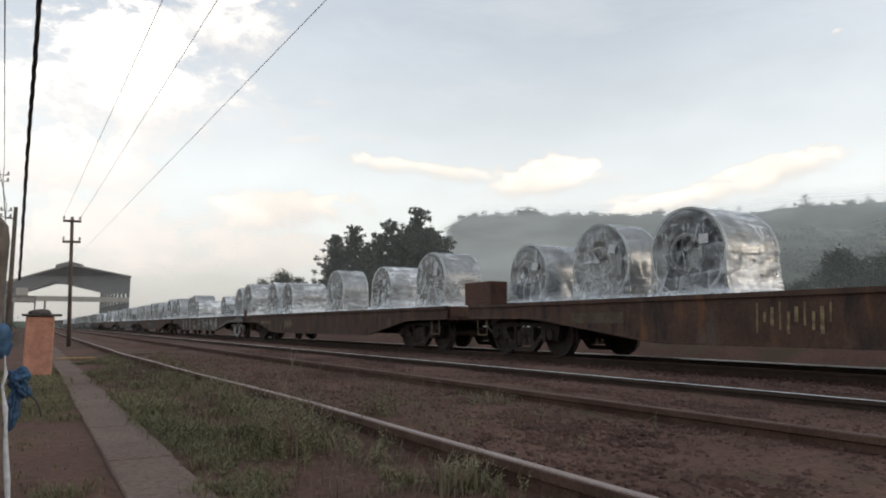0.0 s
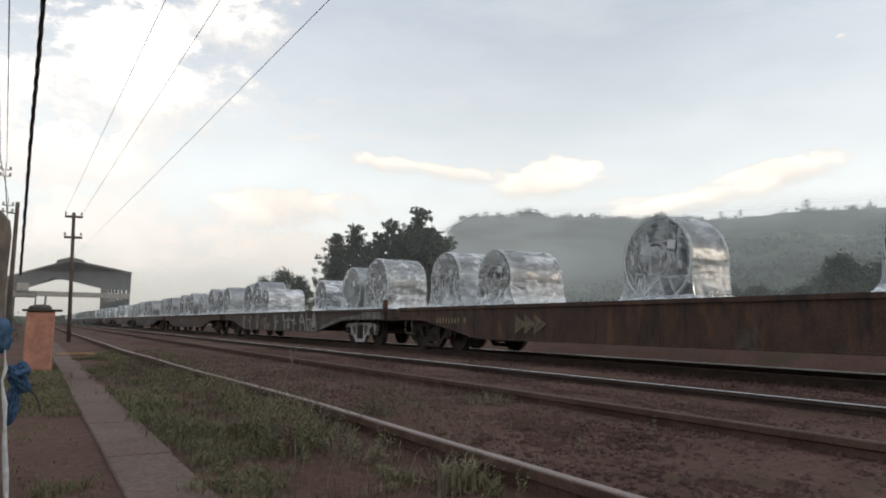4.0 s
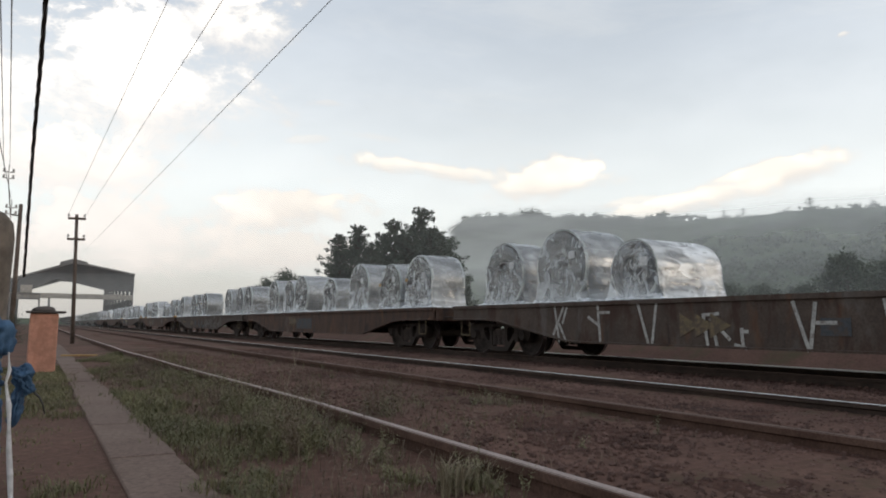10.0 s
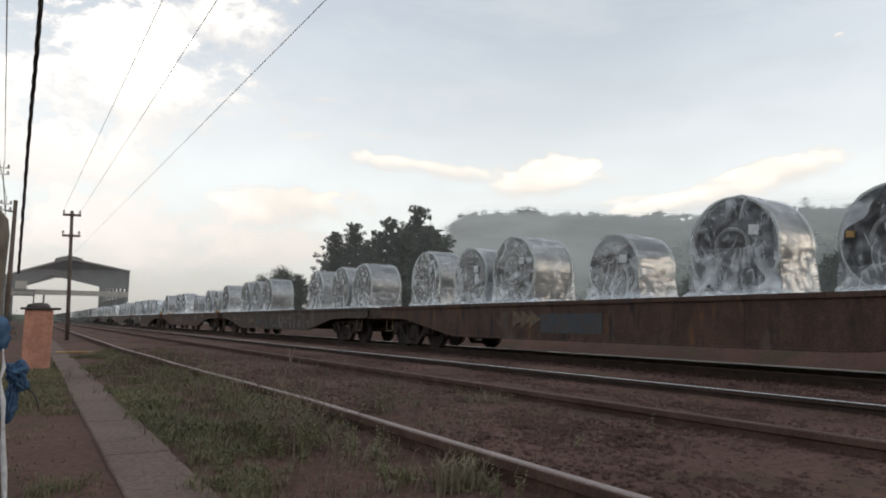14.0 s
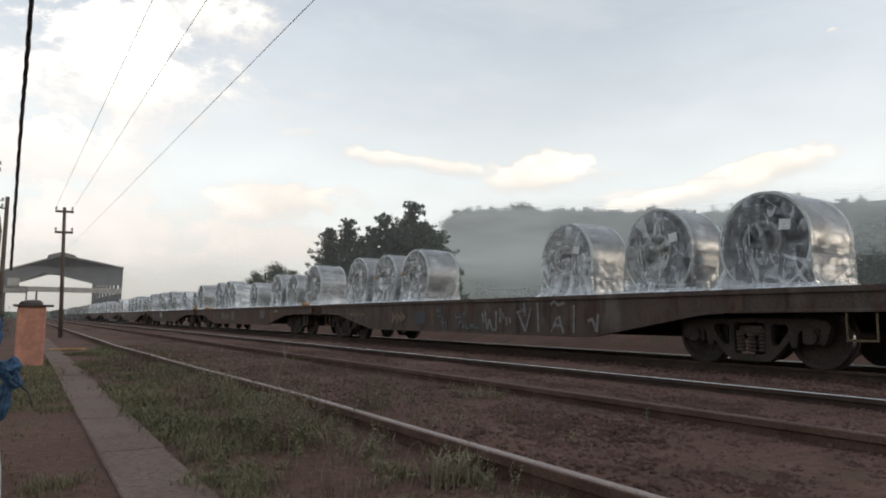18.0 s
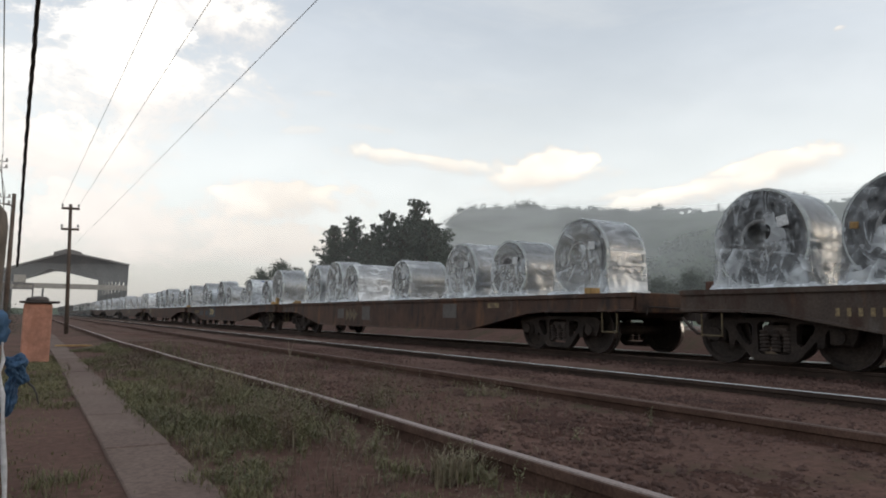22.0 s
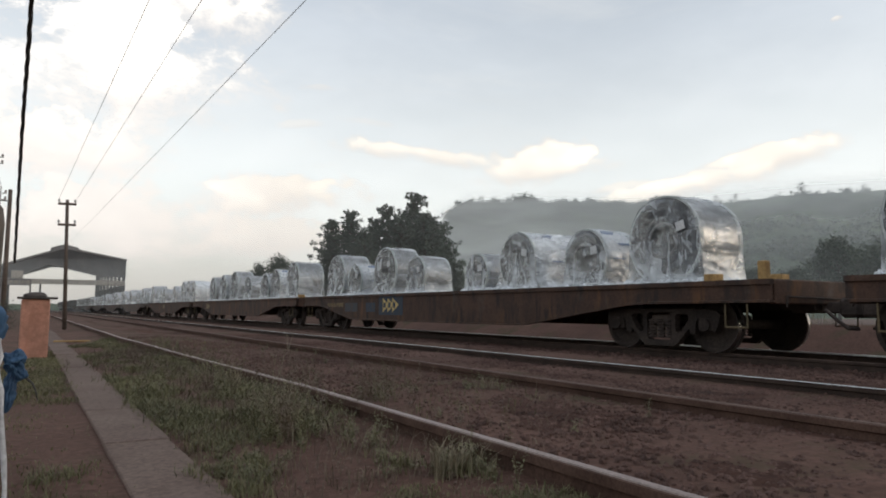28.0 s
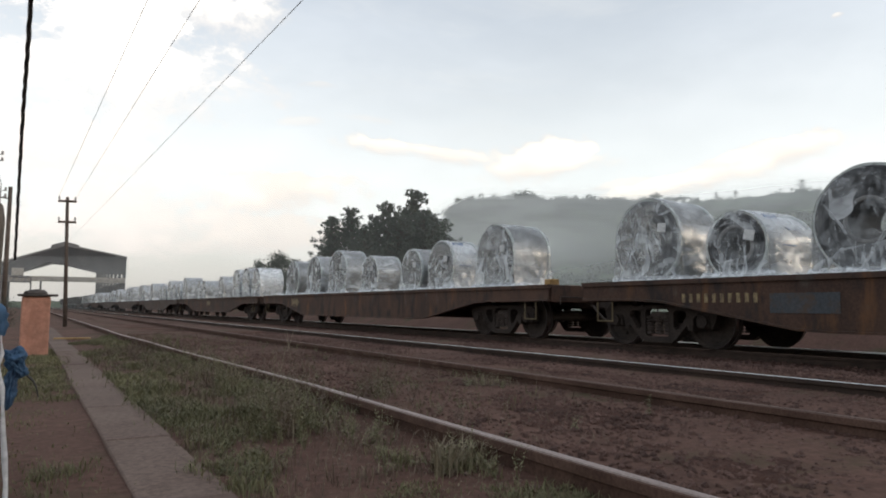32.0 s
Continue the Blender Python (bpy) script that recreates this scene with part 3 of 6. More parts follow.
def rail(x, name, head, label, worn, y0=-50.0, y1=420.0, bend=0.0, z=0.0):
    """A flat-bottomed rail: foot, web and head, with its running face as a part."""
    sec = [(-0.065, -0.15), (0.065, -0.15), (0.065, -0.138), (0.012, -0.122), (0.012, -0.045), (0.034, -0.036), (0.034, -0.004), (-0.034, -0.004), (-0.034, -0.036), (-0.012, -0.045), (-0.012, -0.122), (-0.065, -0.138)]
    v, f = extrude_y(sec, y0, y1, 320)
    v = [(a - bend * max(0.0, min(1.0, (b - 5) / 7)) + 0.012 * worn * noise.noise((0, b * 0.35, x)) + 0.004 * worn * noise.noise((0, b * 1.7, x)), b, c + 0.012 * worn * noise.noise((7, b * 0.3, x))) for a, b, c in v]
    ob = new(name, mesh_from(name, v, f, M["rail_rusty" if x < 4 else "rail_side"]))
    ob.location = (x, 0, z)
    tagged(ob, label, "rail", kind="structure")
    w = 0.019 if worn else 0.013
    cap = [(-w, -0.005), (w, -0.005), (w * 0.9, 0.001), (0.0, 0.003), (-w * 0.9, 0.001)]
    if head is M["rail_bright"]:
        # the flanges have worn the inner corner of the head to a shining slope
        c, back = (0.018, 0.02) if x > 7 else (0.004, -0.026)
        cap = [(-0.0355, -c), (-0.030, -c), (back, -0.006), (back, 0.0), (-0.0355 + min(c, 0.0012), 0.0015)]
    v, f = extrude_y(cap, y0, y1, 320)
    v = [(a - bend * max(0.0, min(1.0, (b - 5) / 7)) + 0.012 * worn * noise.noise((0, b * 0.35, x)) + 0.004 * worn * noise.noise((0, b * 1.7, x)), b, c + 0.012 * worn * noise.noise((7, b * 0.3, x))) for a, b, c in v]
    part("rail_head", mesh_from("rail_head", v, f, head), None, ob)
    return ob


rail(TRAIN_X - GAUGE / 2, "rail", M["rail_dull"], "grimy steel rail under the loaded train", 0, z=LOW)
rail(TRAIN_X + GAUGE / 2, "rail", M["rail_bright"], "polished steel rail under the loaded train", 0, z=LOW)
rail(BED_X + GAUGE / 2, "rail", M["rail_bright"], "polished steel rail of the empty near track", 0)
rail(BED_X - GAUGE / 2, "rail", M["rail_dull"], "rusty brown rail of the empty near track", 0.4)
rail(1.6, "rail", M["rail_pale"], "worn pale rusty siding rail beside the weeds", 1.0, bend=0.16)

# ---- concrete path ----
path = thing("pavement", pose(0, 0, 0), "narrow strip of worn concrete slabs beside the yard", "path", kind="structure")
slab_meshes = []
for i in range(4):
    bm = boxed(-0.148, 0.148, -0.600, 0.600, -0.10, 0.0, 0.006)
    for v in bm.verts:
        v.co += Vector((0.008 * noise.noise((v.co.x * 9, v.co.y * 5, i)), 0.006 * noise.noise((v.co.y * 7, i, 1)), 0.004 * noise.noise((v.co.x * 8, v.co.y * 8, i))))
    slab_meshes.append(finish(bm, "slab", M["concrete"]))
for k in range(22):
    y = -3.0 + 1.2015 * k
    part("slab", slab_meshes[k % 4], None, path, at=pose(0.487 + random.uniform(-0.006, 0.006), y, -0.126 + random.uniform(-0.003, 0.003), random.uniform(-0.1, 0.1), random.uniform(-0.4, 0.4), random.uniform(-0.25, 0.25)))

# ---- wagons ----
DECK = 0.95
JOINTS = [-5.5, 13.2, 31.2, 50.4, 68.4, 86.75, 105.5, 124.0, 143.0] + [143.0 + 18.5 * k for k in range(1, 8)]
RUN = tuple(range(0, 33, 4))


def travelled(t):
    """Metres that the train has rolled by t seconds: about 3.6 m a second, slowing a little."""
    return 3.67 * t - 0.0028 * t * t


def wheel_mesh():
    v, f = [], []
    for s in (-1, 1):
        o = s * 0.83
        p = [(o - s * 0.03, 0.02), (o - s * 0.03, 0.11), (o - s * 0.012, 0.13), (o - s * 0.005, 0.33), (o - s * 0.055, 0.36), (o - s * 0.06, 0.445), (o - s * 0.032, 0.445), (o - s * 0.02, 0.42), (o + s * 0.07, 0.414), (o + s * 0.07, 0.355), (o + s * 0.025, 0.33), (o + s * 0.018, 0.13), (o + s * 0.075, 0.11), (o + s * 0.075, 0.02)]
        a, b = lathe(p, 28)
        n = len(v)
        v += a
        f += [tuple(i + n for i in q) for q in b]
    a, b = lathe([(-1.0, 0.001), (-1.0, 0.075), (1.0, 0.075), (1.0, 0.001)], 12)
    n = len(v)
    v += a
    f += [tuple(i + n for i in q) for q in b]
    # holes in the web, as raised bosses, so that the turning shows
    for s in (-1, 1):
        for k in range(3):
            bm = bmesh.new()
            ang = k * 2.094
            rod(bm, (s * 0.86, 0.23 * math.cos(ang), 0.23 * math.sin(ang)), (s * 0.84, 0.23 * math.cos(ang), 0.23 * math.sin(ang)), 0.035, seg=8)
            n = len(v)
            bm.verts.index_update()
            v += [tuple(q.co) for q in bm.verts]
            f += [tuple(i.index + n for i in q.verts) for q in bm.faces]
            bm.free()
    me = mesh_from("wheelset", v, f, M["side_iron"])
    me.materials.append(M["tread"])
    for q in me.polygons:
        r = math.hypot(q.center.y, q.center.z)
        if 0.405 < r < 0.425 and abs(q.normal.x) < 0.5:
            q.material_index = 1
    return me


def frame_mesh(mat):
    """A cast bogie side frame: a thick arched plate with two oval windows, the spring opening and a pedestal over each axle box."""
    bm = bmesh.new()
    half = [(0.0, 0.08), (0.28, 0.08), (0.36, 0.13), (0.58, 0.36), (0.60, 0.28), (0.68, 0.28), (0.70, 0.46), (0.77, 0.53), (0.95, 0.53), (1.0, 0.44), (1.02, 0.30), (1.08, 0.40), (1.13, 0.56), (1.08, 0.62), (0.9, 0.65), (0.0, 0.66)]
    outer = half + [(-y, z) for y, z in half[-2:0:-1]]
    window = [(0.32, 0.54), (0.36, 0.58), (0.53, 0.58), (0.57, 0.54), (0.56, 0.48), (0.43, 0.31), (0.37, 0.28), (0.32, 0.32)]
    nest = [(-0.20, 0.17), (0.20, 0.17), (0.24, 0.21), (0.24, 0.56), (0.20, 0.60), (-0.20, 0.60), (-0.24, 0.56), (-0.24, 0.21)]
    loops = [outer, window, [(-y, z) for y, z in window], nest]
    edges = []
    for lp in loops:
        vs = [bm.verts.new((-0.06, y, z)) for y, z in lp]
        edges += [bm.edges.new((vs[i], vs[(i + 1) % len(vs)])) for i in range(len(vs))]
    bmesh.ops.triangle_fill(bm, use_beauty=True, edges=edges, normal=(-1, 0, 0))
    faces = list(bm.faces)
    r = bmesh.ops.extrude_face_region(bm, geom=faces)
    bmesh.ops.translate(bm, vec=(0.12, 0, 0), verts=[g for g in r["geom"] if isinstance(g, bmesh.types.BMVert)])

    return finish(bm, "side_frame", mat)


def spring_mesh():
    pr = [(0.2, 0.001)]
    for k in range(6):
        pr += [(0.2 + 0.05 * k, 0.05), (0.215 + 0.05 * k, 0.072), (0.23 + 0.05 * k, 0.072), (0.245 + 0.05 * k, 0.05)]
    return mesh_from("spring", *lathe(pr + [(0.5, 0.001)], 10, "Z"), M["under"])


def sill_mesh(length, mat, seed, near_end, far_end):
    """A fish-bellied side sill: deep between the bogies, shallow over them, with flanges."""
    h = length / 2
    steps = []
    for (_, shallow, deep), s in ((near_end, -1), (far_end, 1)):
        steps.append([(s * (h - 0.02), 0.64), (s * (h - shallow + 0.5), 0.63), (s * (h - shallow), 0.60), (s * (h - deep), 0.24), (s * (h - deep - 0.4), 0.22)])
    prof = steps[0] + steps[1][::-1]
    a, b = prof[4][0], prof[5][0]
    ys = [p[0] for p in prof[:5]] + [a + (b - a) * k / 14 for k in range(1, 14)] + [p[0] for p in prof[5:]]

    def low(y):
        for p, q in zip(prof, prof[1:]):
            if p[0] <= y <= q[0]:
                return p[1] + (q[1] - p[1]) * (y - p[0]) / (q[0] - p[0])
        return prof[-1][1]

    verts, faces = [], []
    for y in ys:
        b = low(y)
        w = 0.004 * noise.noise((y * 0.7, seed, 0))
        sec = [(-0.05, b), (0.05, b), (0.05, b + 0.03), (0.012, b + 0.035), (0.012, DECK - 0.075), (0.05, DECK - 0.07), (0.05, DECK), (-0.05, DECK), (-0.05, DECK - 0.07), (-0.012 + w, DECK - 0.075), (-0.012 + w, b + 0.035), (-0.05, b + 0.03)]
        verts += [(x, y, z) for x, z in sec]
    n = 12
    for s in range(len(ys) - 1):
        for k in range(n):
            k2 = (k + 1) % n
            faces.append((s * n + k, s * n + k2, (s + 1) * n + k2, (s + 1) * n + k))
    faces += [tuple(range(n))[::-1], tuple((len(ys) - 1) * n + k for k in range(n))]
    return mesh_from("side_sill", verts, faces, mat)


WHEELS = wheel_mesh()
FRAMES = {"dark": frame_mesh(M["side_iron"]), "grey": frame_mesh(M["under_grey"])}
SPRINGS = spring_mesh()
POCKET = finish(boxed(-0.02, 0.0, -0.07, 0.07, -0.075, 0.075, 0.006), "stake_pocket", M["pocket"])
AXLE = finish(rod(boxed(-0.06, 0.06, -0.13, 0.13, -0.10, 0.12, 0.02), (-0.10, 0, 0), (0.06, 0, 0), 0.095, seg=14), "axle_box", M["side_iron"])
AIRTANK = finish(rod(bmesh.new(), (0, -0.45, 0), (0, 0.45, 0), 0.17, seg=16), "air_tank", M["under"], True)
HALF = 1.40
moving = []          # (thing, its place along the train, x, z)
turning = []         # wheelsets


def stirrup_mesh():
    bm = bmesh.new()
    for a, b in (((0, -0.17, 0.62), (0, -0.17, 0.30)), ((0, 0.17, 0.62), (0, 0.17, 0.30)), ((0, -0.18, 0.30), (0, 0.18, 0.30))):
        rod(bm, a, b, 0.014, seg=6)
    return finish(bm, "step_stirrup", M["dull_yellow"])


STIRRUP = stirrup_mesh()
LEVER = finish(rod(rod(bmesh.new(), (-1.1, 0, 0.72), (0.2, 0, 0.70), 0.013, seg=6), (-1.1, 0, 0.72), (-1.12, 0.0, 0.58), 0.013, seg=6), "uncoupling_lever", M["under"])


def coupler_mesh():
    bm = boxed(-0.09, 0.09, -0.55, 0.2, 0.50, 0.66, 0.02)
    box(bm, -0.15, 0.15, 0.16, 0.45, 0.44, 0.72, 0.05)
    return finish(bm, "coupler", M["under"])


COUPLER = coupler_mesh()
BOLSTER = finish(boxed(-1.05, 1.05, -0.19, 0.19, 0.42, 0.56, 0.03), "bolster", M["under"])
PIVOT = finish(rod(bmesh.new(), (0, 0, 0.55), (0, 0, 0.66), 0.2, seg=14), "centre_plate", M["under"])
HOSE = mesh_from("brake_hose", *tube([(0.35, 0.1, 0.55), (0.36, 0.25, 0.42), (0.35, 0.4, 0.30), (0.3, 0.52, 0.30)], 0.025, 7), M["under"], True)


# metres from a wagon's end to its bogie's middle, and to the upper and lower end of the belly's slope
USUAL_END = (1.9, 2.5, 4.7)
NEAR_END = {1: (1.9, 2.1, 4.3), 2: (2.25, 3.0, 5.2), 3: (1.95, 2.2, 4.2), 4: (2.2, 2.75, 4.9), 5: (2.2, 2.75, 4.85), 6: (2.15, 2.6, 5.2)}
FAR_END = {0: (1.6, 2.5, 5.2), 1: (1.3, 1.5, 3.6), 2: (1.4, 1.75, 3.9), 3: (1.3, 1.5, 3.7), 4: (1.3, 1.5, 3.7), 5: (1.4, 1.75, 3.9), 6: (1.4, 1.75, 3.9)}


def flat_wagon(k, q0, q1, mat, frames, near):
    """A flat wagon between two coupling points of the train."""
    length, mid = q1 - q0 - 0.9, (q0 + q1) / 2
    w = thing("flat_wagon", pose(TRAIN_X, mid, 0), LABELS.get(k, "rusty brown fish-bellied flat wagon carrying wrapped steel coils"), "wagon", "wagons of the train")
    h = length / 2
    part("deck", boxed(-HALF + 0.055, HALF - 0.055, -h + 0.05, h - 0.05, DECK - 0.07, DECK - 0.012, 0.006), M["deck"], w)
    for s in (-1, 1):
        part("side_sill", sill_mesh(length, mat, k + 0.3 * s, NEAR_END.get(k, USUAL_END), FAR_END.get(k, USUAL_END)), None, w, at=pose(s * (HALF - 0.05), 0, 0))
        if near or s < 0:
            n = 18 if near and k != 6 else 0
            for i in range(n):
                y = -h + 0.7 + (2 * h - 1.4) * i / (n - 1)
                part("stake_pocket", POCKET, None, w, at=pose(s * (HALF - 0.062), y, DECK - 0.17, 0, 0, 0 if s < 0 else 180))
        part("end_sill", boxed(-HALF + 0.11, HALF - 0.11, -0.06, 0.06, 0.62, DECK, 0.015), mat, w, at=pose(0, s * (h - 0.07), 0))
        part("coupler", COUPLER, None, w, at=pose(0, s * h, 0, 0, 0, 0 if s > 0 else 180))
        if near:
            part("brake_hose", HOSE, None, w, at=pose(0, s * h, 0, 0, 0, 0 if s > 0 else 180))
            part("step_stirrup", STIRRUP, None, w, at=pose(-HALF + 0.03, s * (h - 0.55), 0))
            part("step_stirrup", STIRRUP, None, w, at=pose(HALF - 0.03, s * (h - 0.55), 0))
            part("uncoupling_lever", LEVER, None, w, at=pose(0, s * (h + 0.03), 0))
        set_in = (NEAR_END if s < 0 else FAR_END).get(k, USUAL_END)[0]
        b = part("bogie", BOLSTER, None, w, at=pose(0, s * (h - set_in), LOW))
        part("centre_plate", PIVOT, None, b)
        for t in (-1, 1):
            part("side_frame", FRAMES[frames if s < 0 else "dark"], None, b, at=pose(t * 1.02, 0, 0))
            for y in (-0.17, 0.0, 0.17) if near else ():
                part("spring", SPRINGS, None, b, at=pose(t * 1.02, y, 0))
            ws = part("wheelset", WHEELS, None, b, at=pose(0, t * 0.88, 0.42))
            if near:
                turning.append((ws, t * 0.88))
            for u in (-1, 1):
                part("axle_box", AXLE, None, b, at=pose(t * 1.03, u * 0.88, 0.42, 0, 0, 0 if t < 0 else 180))
    bm = boxed(-0.25, 0.25, -h + 0.1, h - 0.1, 0.55, DECK - 0.08)
    part("centre_sill", bm, M["under"], w)
    if near:
        part("air_tank", AIRTANK, None, w, at=pose(-0.7, 1.2, 0.48))
        for y in (-h + 6.0, h - 6.0, 0.0):
            part("cross_bearer", boxed(-HALF + 0.07, HALF - 0.07, -0.05, 0.05, 0.45, DECK - 0.08), M["under"], w, at=pose(0, y, 0))
    moving.append((w, mid, TRAIN_X, 0))
    return w


LABELS = {
    0: "rusty red-brown fish-bellied flat wagon with a steel bin at its end",
    1: "dark brown fish-bellied flat wagon with a faded yellow arrow sign",
    2: "grey-brown flat wagon with white spray-painted strokes and a pale bogie",
    3: "brown fish-bellied flat wagon with a faded blue patch",
    4: "dark flat wagon with faint pale spray-painted strokes",
    5: "brown flat wagon with grey paint patches and a yellow arrow sign",
    6: "brown flat wagon with a blue patch and yellow arrow sign",
}

SILLS = ["sill", "sill", "sill_grey", "sill", "sill_grey", "sill", "sill"]
wagons = []
for k in range(len(JOINTS) - 1):
    near = k < 9
    wagons.append(flat_wagon(k, JOINTS[k], JOINTS[k + 1], M[SILLS[k % 7]], "grey" if k == 2 else "dark", near))


def gondola_wagon(q0):
    g = thing("gondola_wagon", pose(TRAIN_X, q0 + 8, 0), "dark high-sided gondola wagon behind the coil wagons", "wagon", "wagons of the train")
    bm = boxed(-1.4, 1.4, -7.6, 7.6, 0.8, 1.05, 0.03)
    part("underframe", bm, M["under"], g)
    for s in (-1, 1):
        part("side_wall", boxed(s * 1.4 - 0.04, s * 1.4 + 0.04, -7.5, 7.5, 1.054, 2.35, 0.01), M["gondola"], g)
        part("end_wall", boxed(-1.35, 1.35, s * 7.5 - 0.04, s * 7.5 + 0.04, 1.054, 2.35, 0.01), M["gondola"], g)
        for i in range(9):
            part("rib", boxed(s * 1.46 - 0.04, s * 1.46 + 0.04, -0.06, 0.06, 1.06, 2.33), M["gondola"], g, at=pose(0, -7.0 + 1.75 * i, 0))
        b = part("bogie", BOLSTER, None, g, at=pose(0, s * 5.6, LOW))
        for t in (-1, 1):
            part("side_frame", FRAMES["dark"], None, b, at=pose(t * 1.02, 0, 0))
            part("wheelset", WHEELS, None, b, at=pose(0, t * 0.88, 0.42))
    moving.append((g, q0 + 8, TRAIN_X, 0))


for k in range(5):
    gondola_wagon(JOINTS[-1] + 16.4 * k)

# markings on the wagons' near sides: plain bars, patches and arrow shapes
FACE = -HALF + 0.05 - 0.0125


def flat_shape(name, pts, mat, wagon, y, z, label="", lift=0.004):
    """A thin painted shape on the near side: points of (along, up), along running with the eye's right."""
    n = len(pts)
    v = [(-lift, -a, b) for a, b in pts] + [(0.004, -a, b) for a, b in pts]
    f = [tuple(range(n)), tuple(range(2 * n - 1, n - 1, -1))] + [(i, i + n, (i + 1) % n + n, (i + 1) % n) for i in range(n)]
    return part(name, mesh_from(name, v, f, mat), None, wagon, label, at=pose(FACE - 0.006, y, z))


def bars(wagon, q, z, n, w, h, gap, mat="yellow", label="row of faded marking bars"):
    mid = wagon.location.y
    for i in range(n):
        flat_shape("marking_bar", [(0, 0), (w, 0), (w, h), (0, h)], M[mat], wagon, q - mid - i * (w + gap), z, label if i == 0 else "")


def arrows(wagon, q, z, s, patch=True, paint="yellow"):
    mid = wagon.location.y
    if patch:
        flat_shape("blue_patch", [(-0.25, -0.08), (2.5 * s + 0.2, -0.08), (2.5 * s + 0.2, s + 0.08), (-0.25, s + 0.08)], M["bold_blue"], wagon, q - mid, z, "faded blue paint patch", 0.001)
    for i in range(3):
        flat_shape("arrow_shape", [(i * 0.75 * s, 0), (i * 0.75 * s + 0.95 * s, s * 0.5), (i * 0.75 * s, s)], M[paint], wagon, q - mid, z, "faded yellow arrow shape" if i == 0 else "", 0.004 + 0.001 * i)


def spray(wagon, q0, z0, q1, z1, w=0.024, mat="chalk", coat=0):
    """One straight sprayed line between two places on the near side."""
    mid = wagon.location.y
    d = Vector((q0 - q1, z1 - z0))
    s = Vector((-d.y, d.x)).normalized() * w
    flat_shape("paint_stroke", [tuple(s), tuple(-s), tuple(d - s), tuple(d + s)], M[mat], wagon, q0 - mid, z0, "sprayed paint line", 0.002 + 0.0002 * coat)


for i in range(10):
    spray(wagons[0], 5.7 - 0.11 * i, 0.40 + 0.05 * (i * 7 % 4), 5.69 - 0.11 * i, 0.80 - 0.06 * (i * 5 % 3), 0.014 + 0.006 * (i % 3), "yellow")
patch = lambda k, q0, q1, z0, z1, mat, label: flat_shape("paint_patch", [(0, 0), (q0 - q1, 0), (q0 - q1, z1 - z0), (0, z1 - z0)], M[mat], wagons[k], q0 - wagons[k].location.y, z0, label, 0.001)
patch(0, 9.36, 8.11, 0.54, 0.72, "faded_olive", "worn pale olive paint patch")
bars(wagons[1], 28.79, 0.56, 8, 0.055, 0.13, 0.08)
bars(wagons[1], 27.59, 0.56, 1, 0.085, 0.13, 0.05)
arrows(wagons[1], 25.68, 0.35, 0.40, False, "worn_yellow")
STROKES = (
    (46.33, 0.87, 46.21, 0.22), (46.08, 0.87, 46.38, 0.35), (46.21, 0.56, 46.01, 0.22), (45.99, 0.86, 46.12, 0.56),
    (45.20, 0.91, 45.14, 0.23), (45.44, 0.68, 45.18, 0.54), (45.18, 0.75, 44.91, 0.75), (44.29, 0.92, 44.07, 0.23), (43.89, 0.91, 44.00, 0.23), (43.03, 0.71, 42.96, 0.22),
    (43.03, 0.69, 42.76, 0.71), (42.91, 0.64, 42.59, 0.34), (42.85, 0.44, 42.80, 0.22), (42.41, 0.51, 42.39, 0.24), (42.41, 0.46, 42.30, 0.46), (42.53, 0.28, 42.33, 0.23),
    (41.66, 0.86, 41.46, 0.22), (41.36, 0.84, 41.45, 0.22), (41.37, 0.58, 41.10, 0.58), (40.55, 0.86, 40.51, 0.61), (40.50, 0.74, 40.28, 0.58), (40.22, 0.65, 40.27, 0.21),
    (40.40, 0.53, 40.27, 0.22), (40.42, 0.85, 40.47, 0.78), (40.12, 0.64, 39.80, 0.63), (39.96, 0.74, 39.80, 0.65), (39.80, 0.63, 39.93, 0.55), (39.97, 0.51, 39.97, 0.32),
    (39.90, 0.51, 39.77, 0.48), (39.79, 0.52, 39.81, 0.31), (39.86, 0.40, 39.74, 0.40), (39.64, 0.65, 39.40, 0.63), (39.40, 0.63, 39.26, 0.50), (39.21, 0.84, 39.23, 0.68),
    (39.23, 0.68, 39.30, 0.59), (39.22, 0.70, 39.15, 0.61), (39.00, 0.52, 39.21, 0.51), (39.21, 0.51, 39.27, 0.39), (39.26, 0.50, 39.27, 0.21), (38.60, 0.61, 38.42, 0.86), (38.42, 0.86, 38.20, 0.72), (38.20, 0.72, 38.22, 0.53), (38.60, 0.61, 38.45, 0.58),
    (38.50, 0.58, 38.50, 0.26), (38.45, 0.58, 38.22, 0.53), (38.34, 0.80, 38.34, 0.56), (38.16, 0.66, 37.98, 0.26),
    (37.93, 0.92, 37.75, 0.25), (37.75, 0.25, 37.60, 0.25), (37.60, 0.25, 37.46, 0.66), (37.86, 0.66, 37.46, 0.66),
    (37.37, 0.25, 37.20, 0.90), (36.91, 0.25, 37.05, 0.90), (37.37, 0.54, 36.91, 0.55), (37.37, 0.26, 36.91, 0.26),
    (37.27, 0.68, 37.25, 0.45), (37.25, 0.45, 37.17, 0.38), (37.17, 0.38, 37.09, 0.43), (37.09, 0.43, 37.06, 0.68), (37.14, 0.88, 37.14, 0.38),
)
for i, (q0, z0, q1, z1) in enumerate(STROKES):
    spray(wagons[2], q0, z0, q1, z1, coat=i)
pale = [(36.5, 0.32), (34.7, 0.635), (31.85, 0.67), (31.85, 0.86), (32.9, 0.88), (33.6, 0.76), (34.8, 0.72), (36.5, 0.42)]
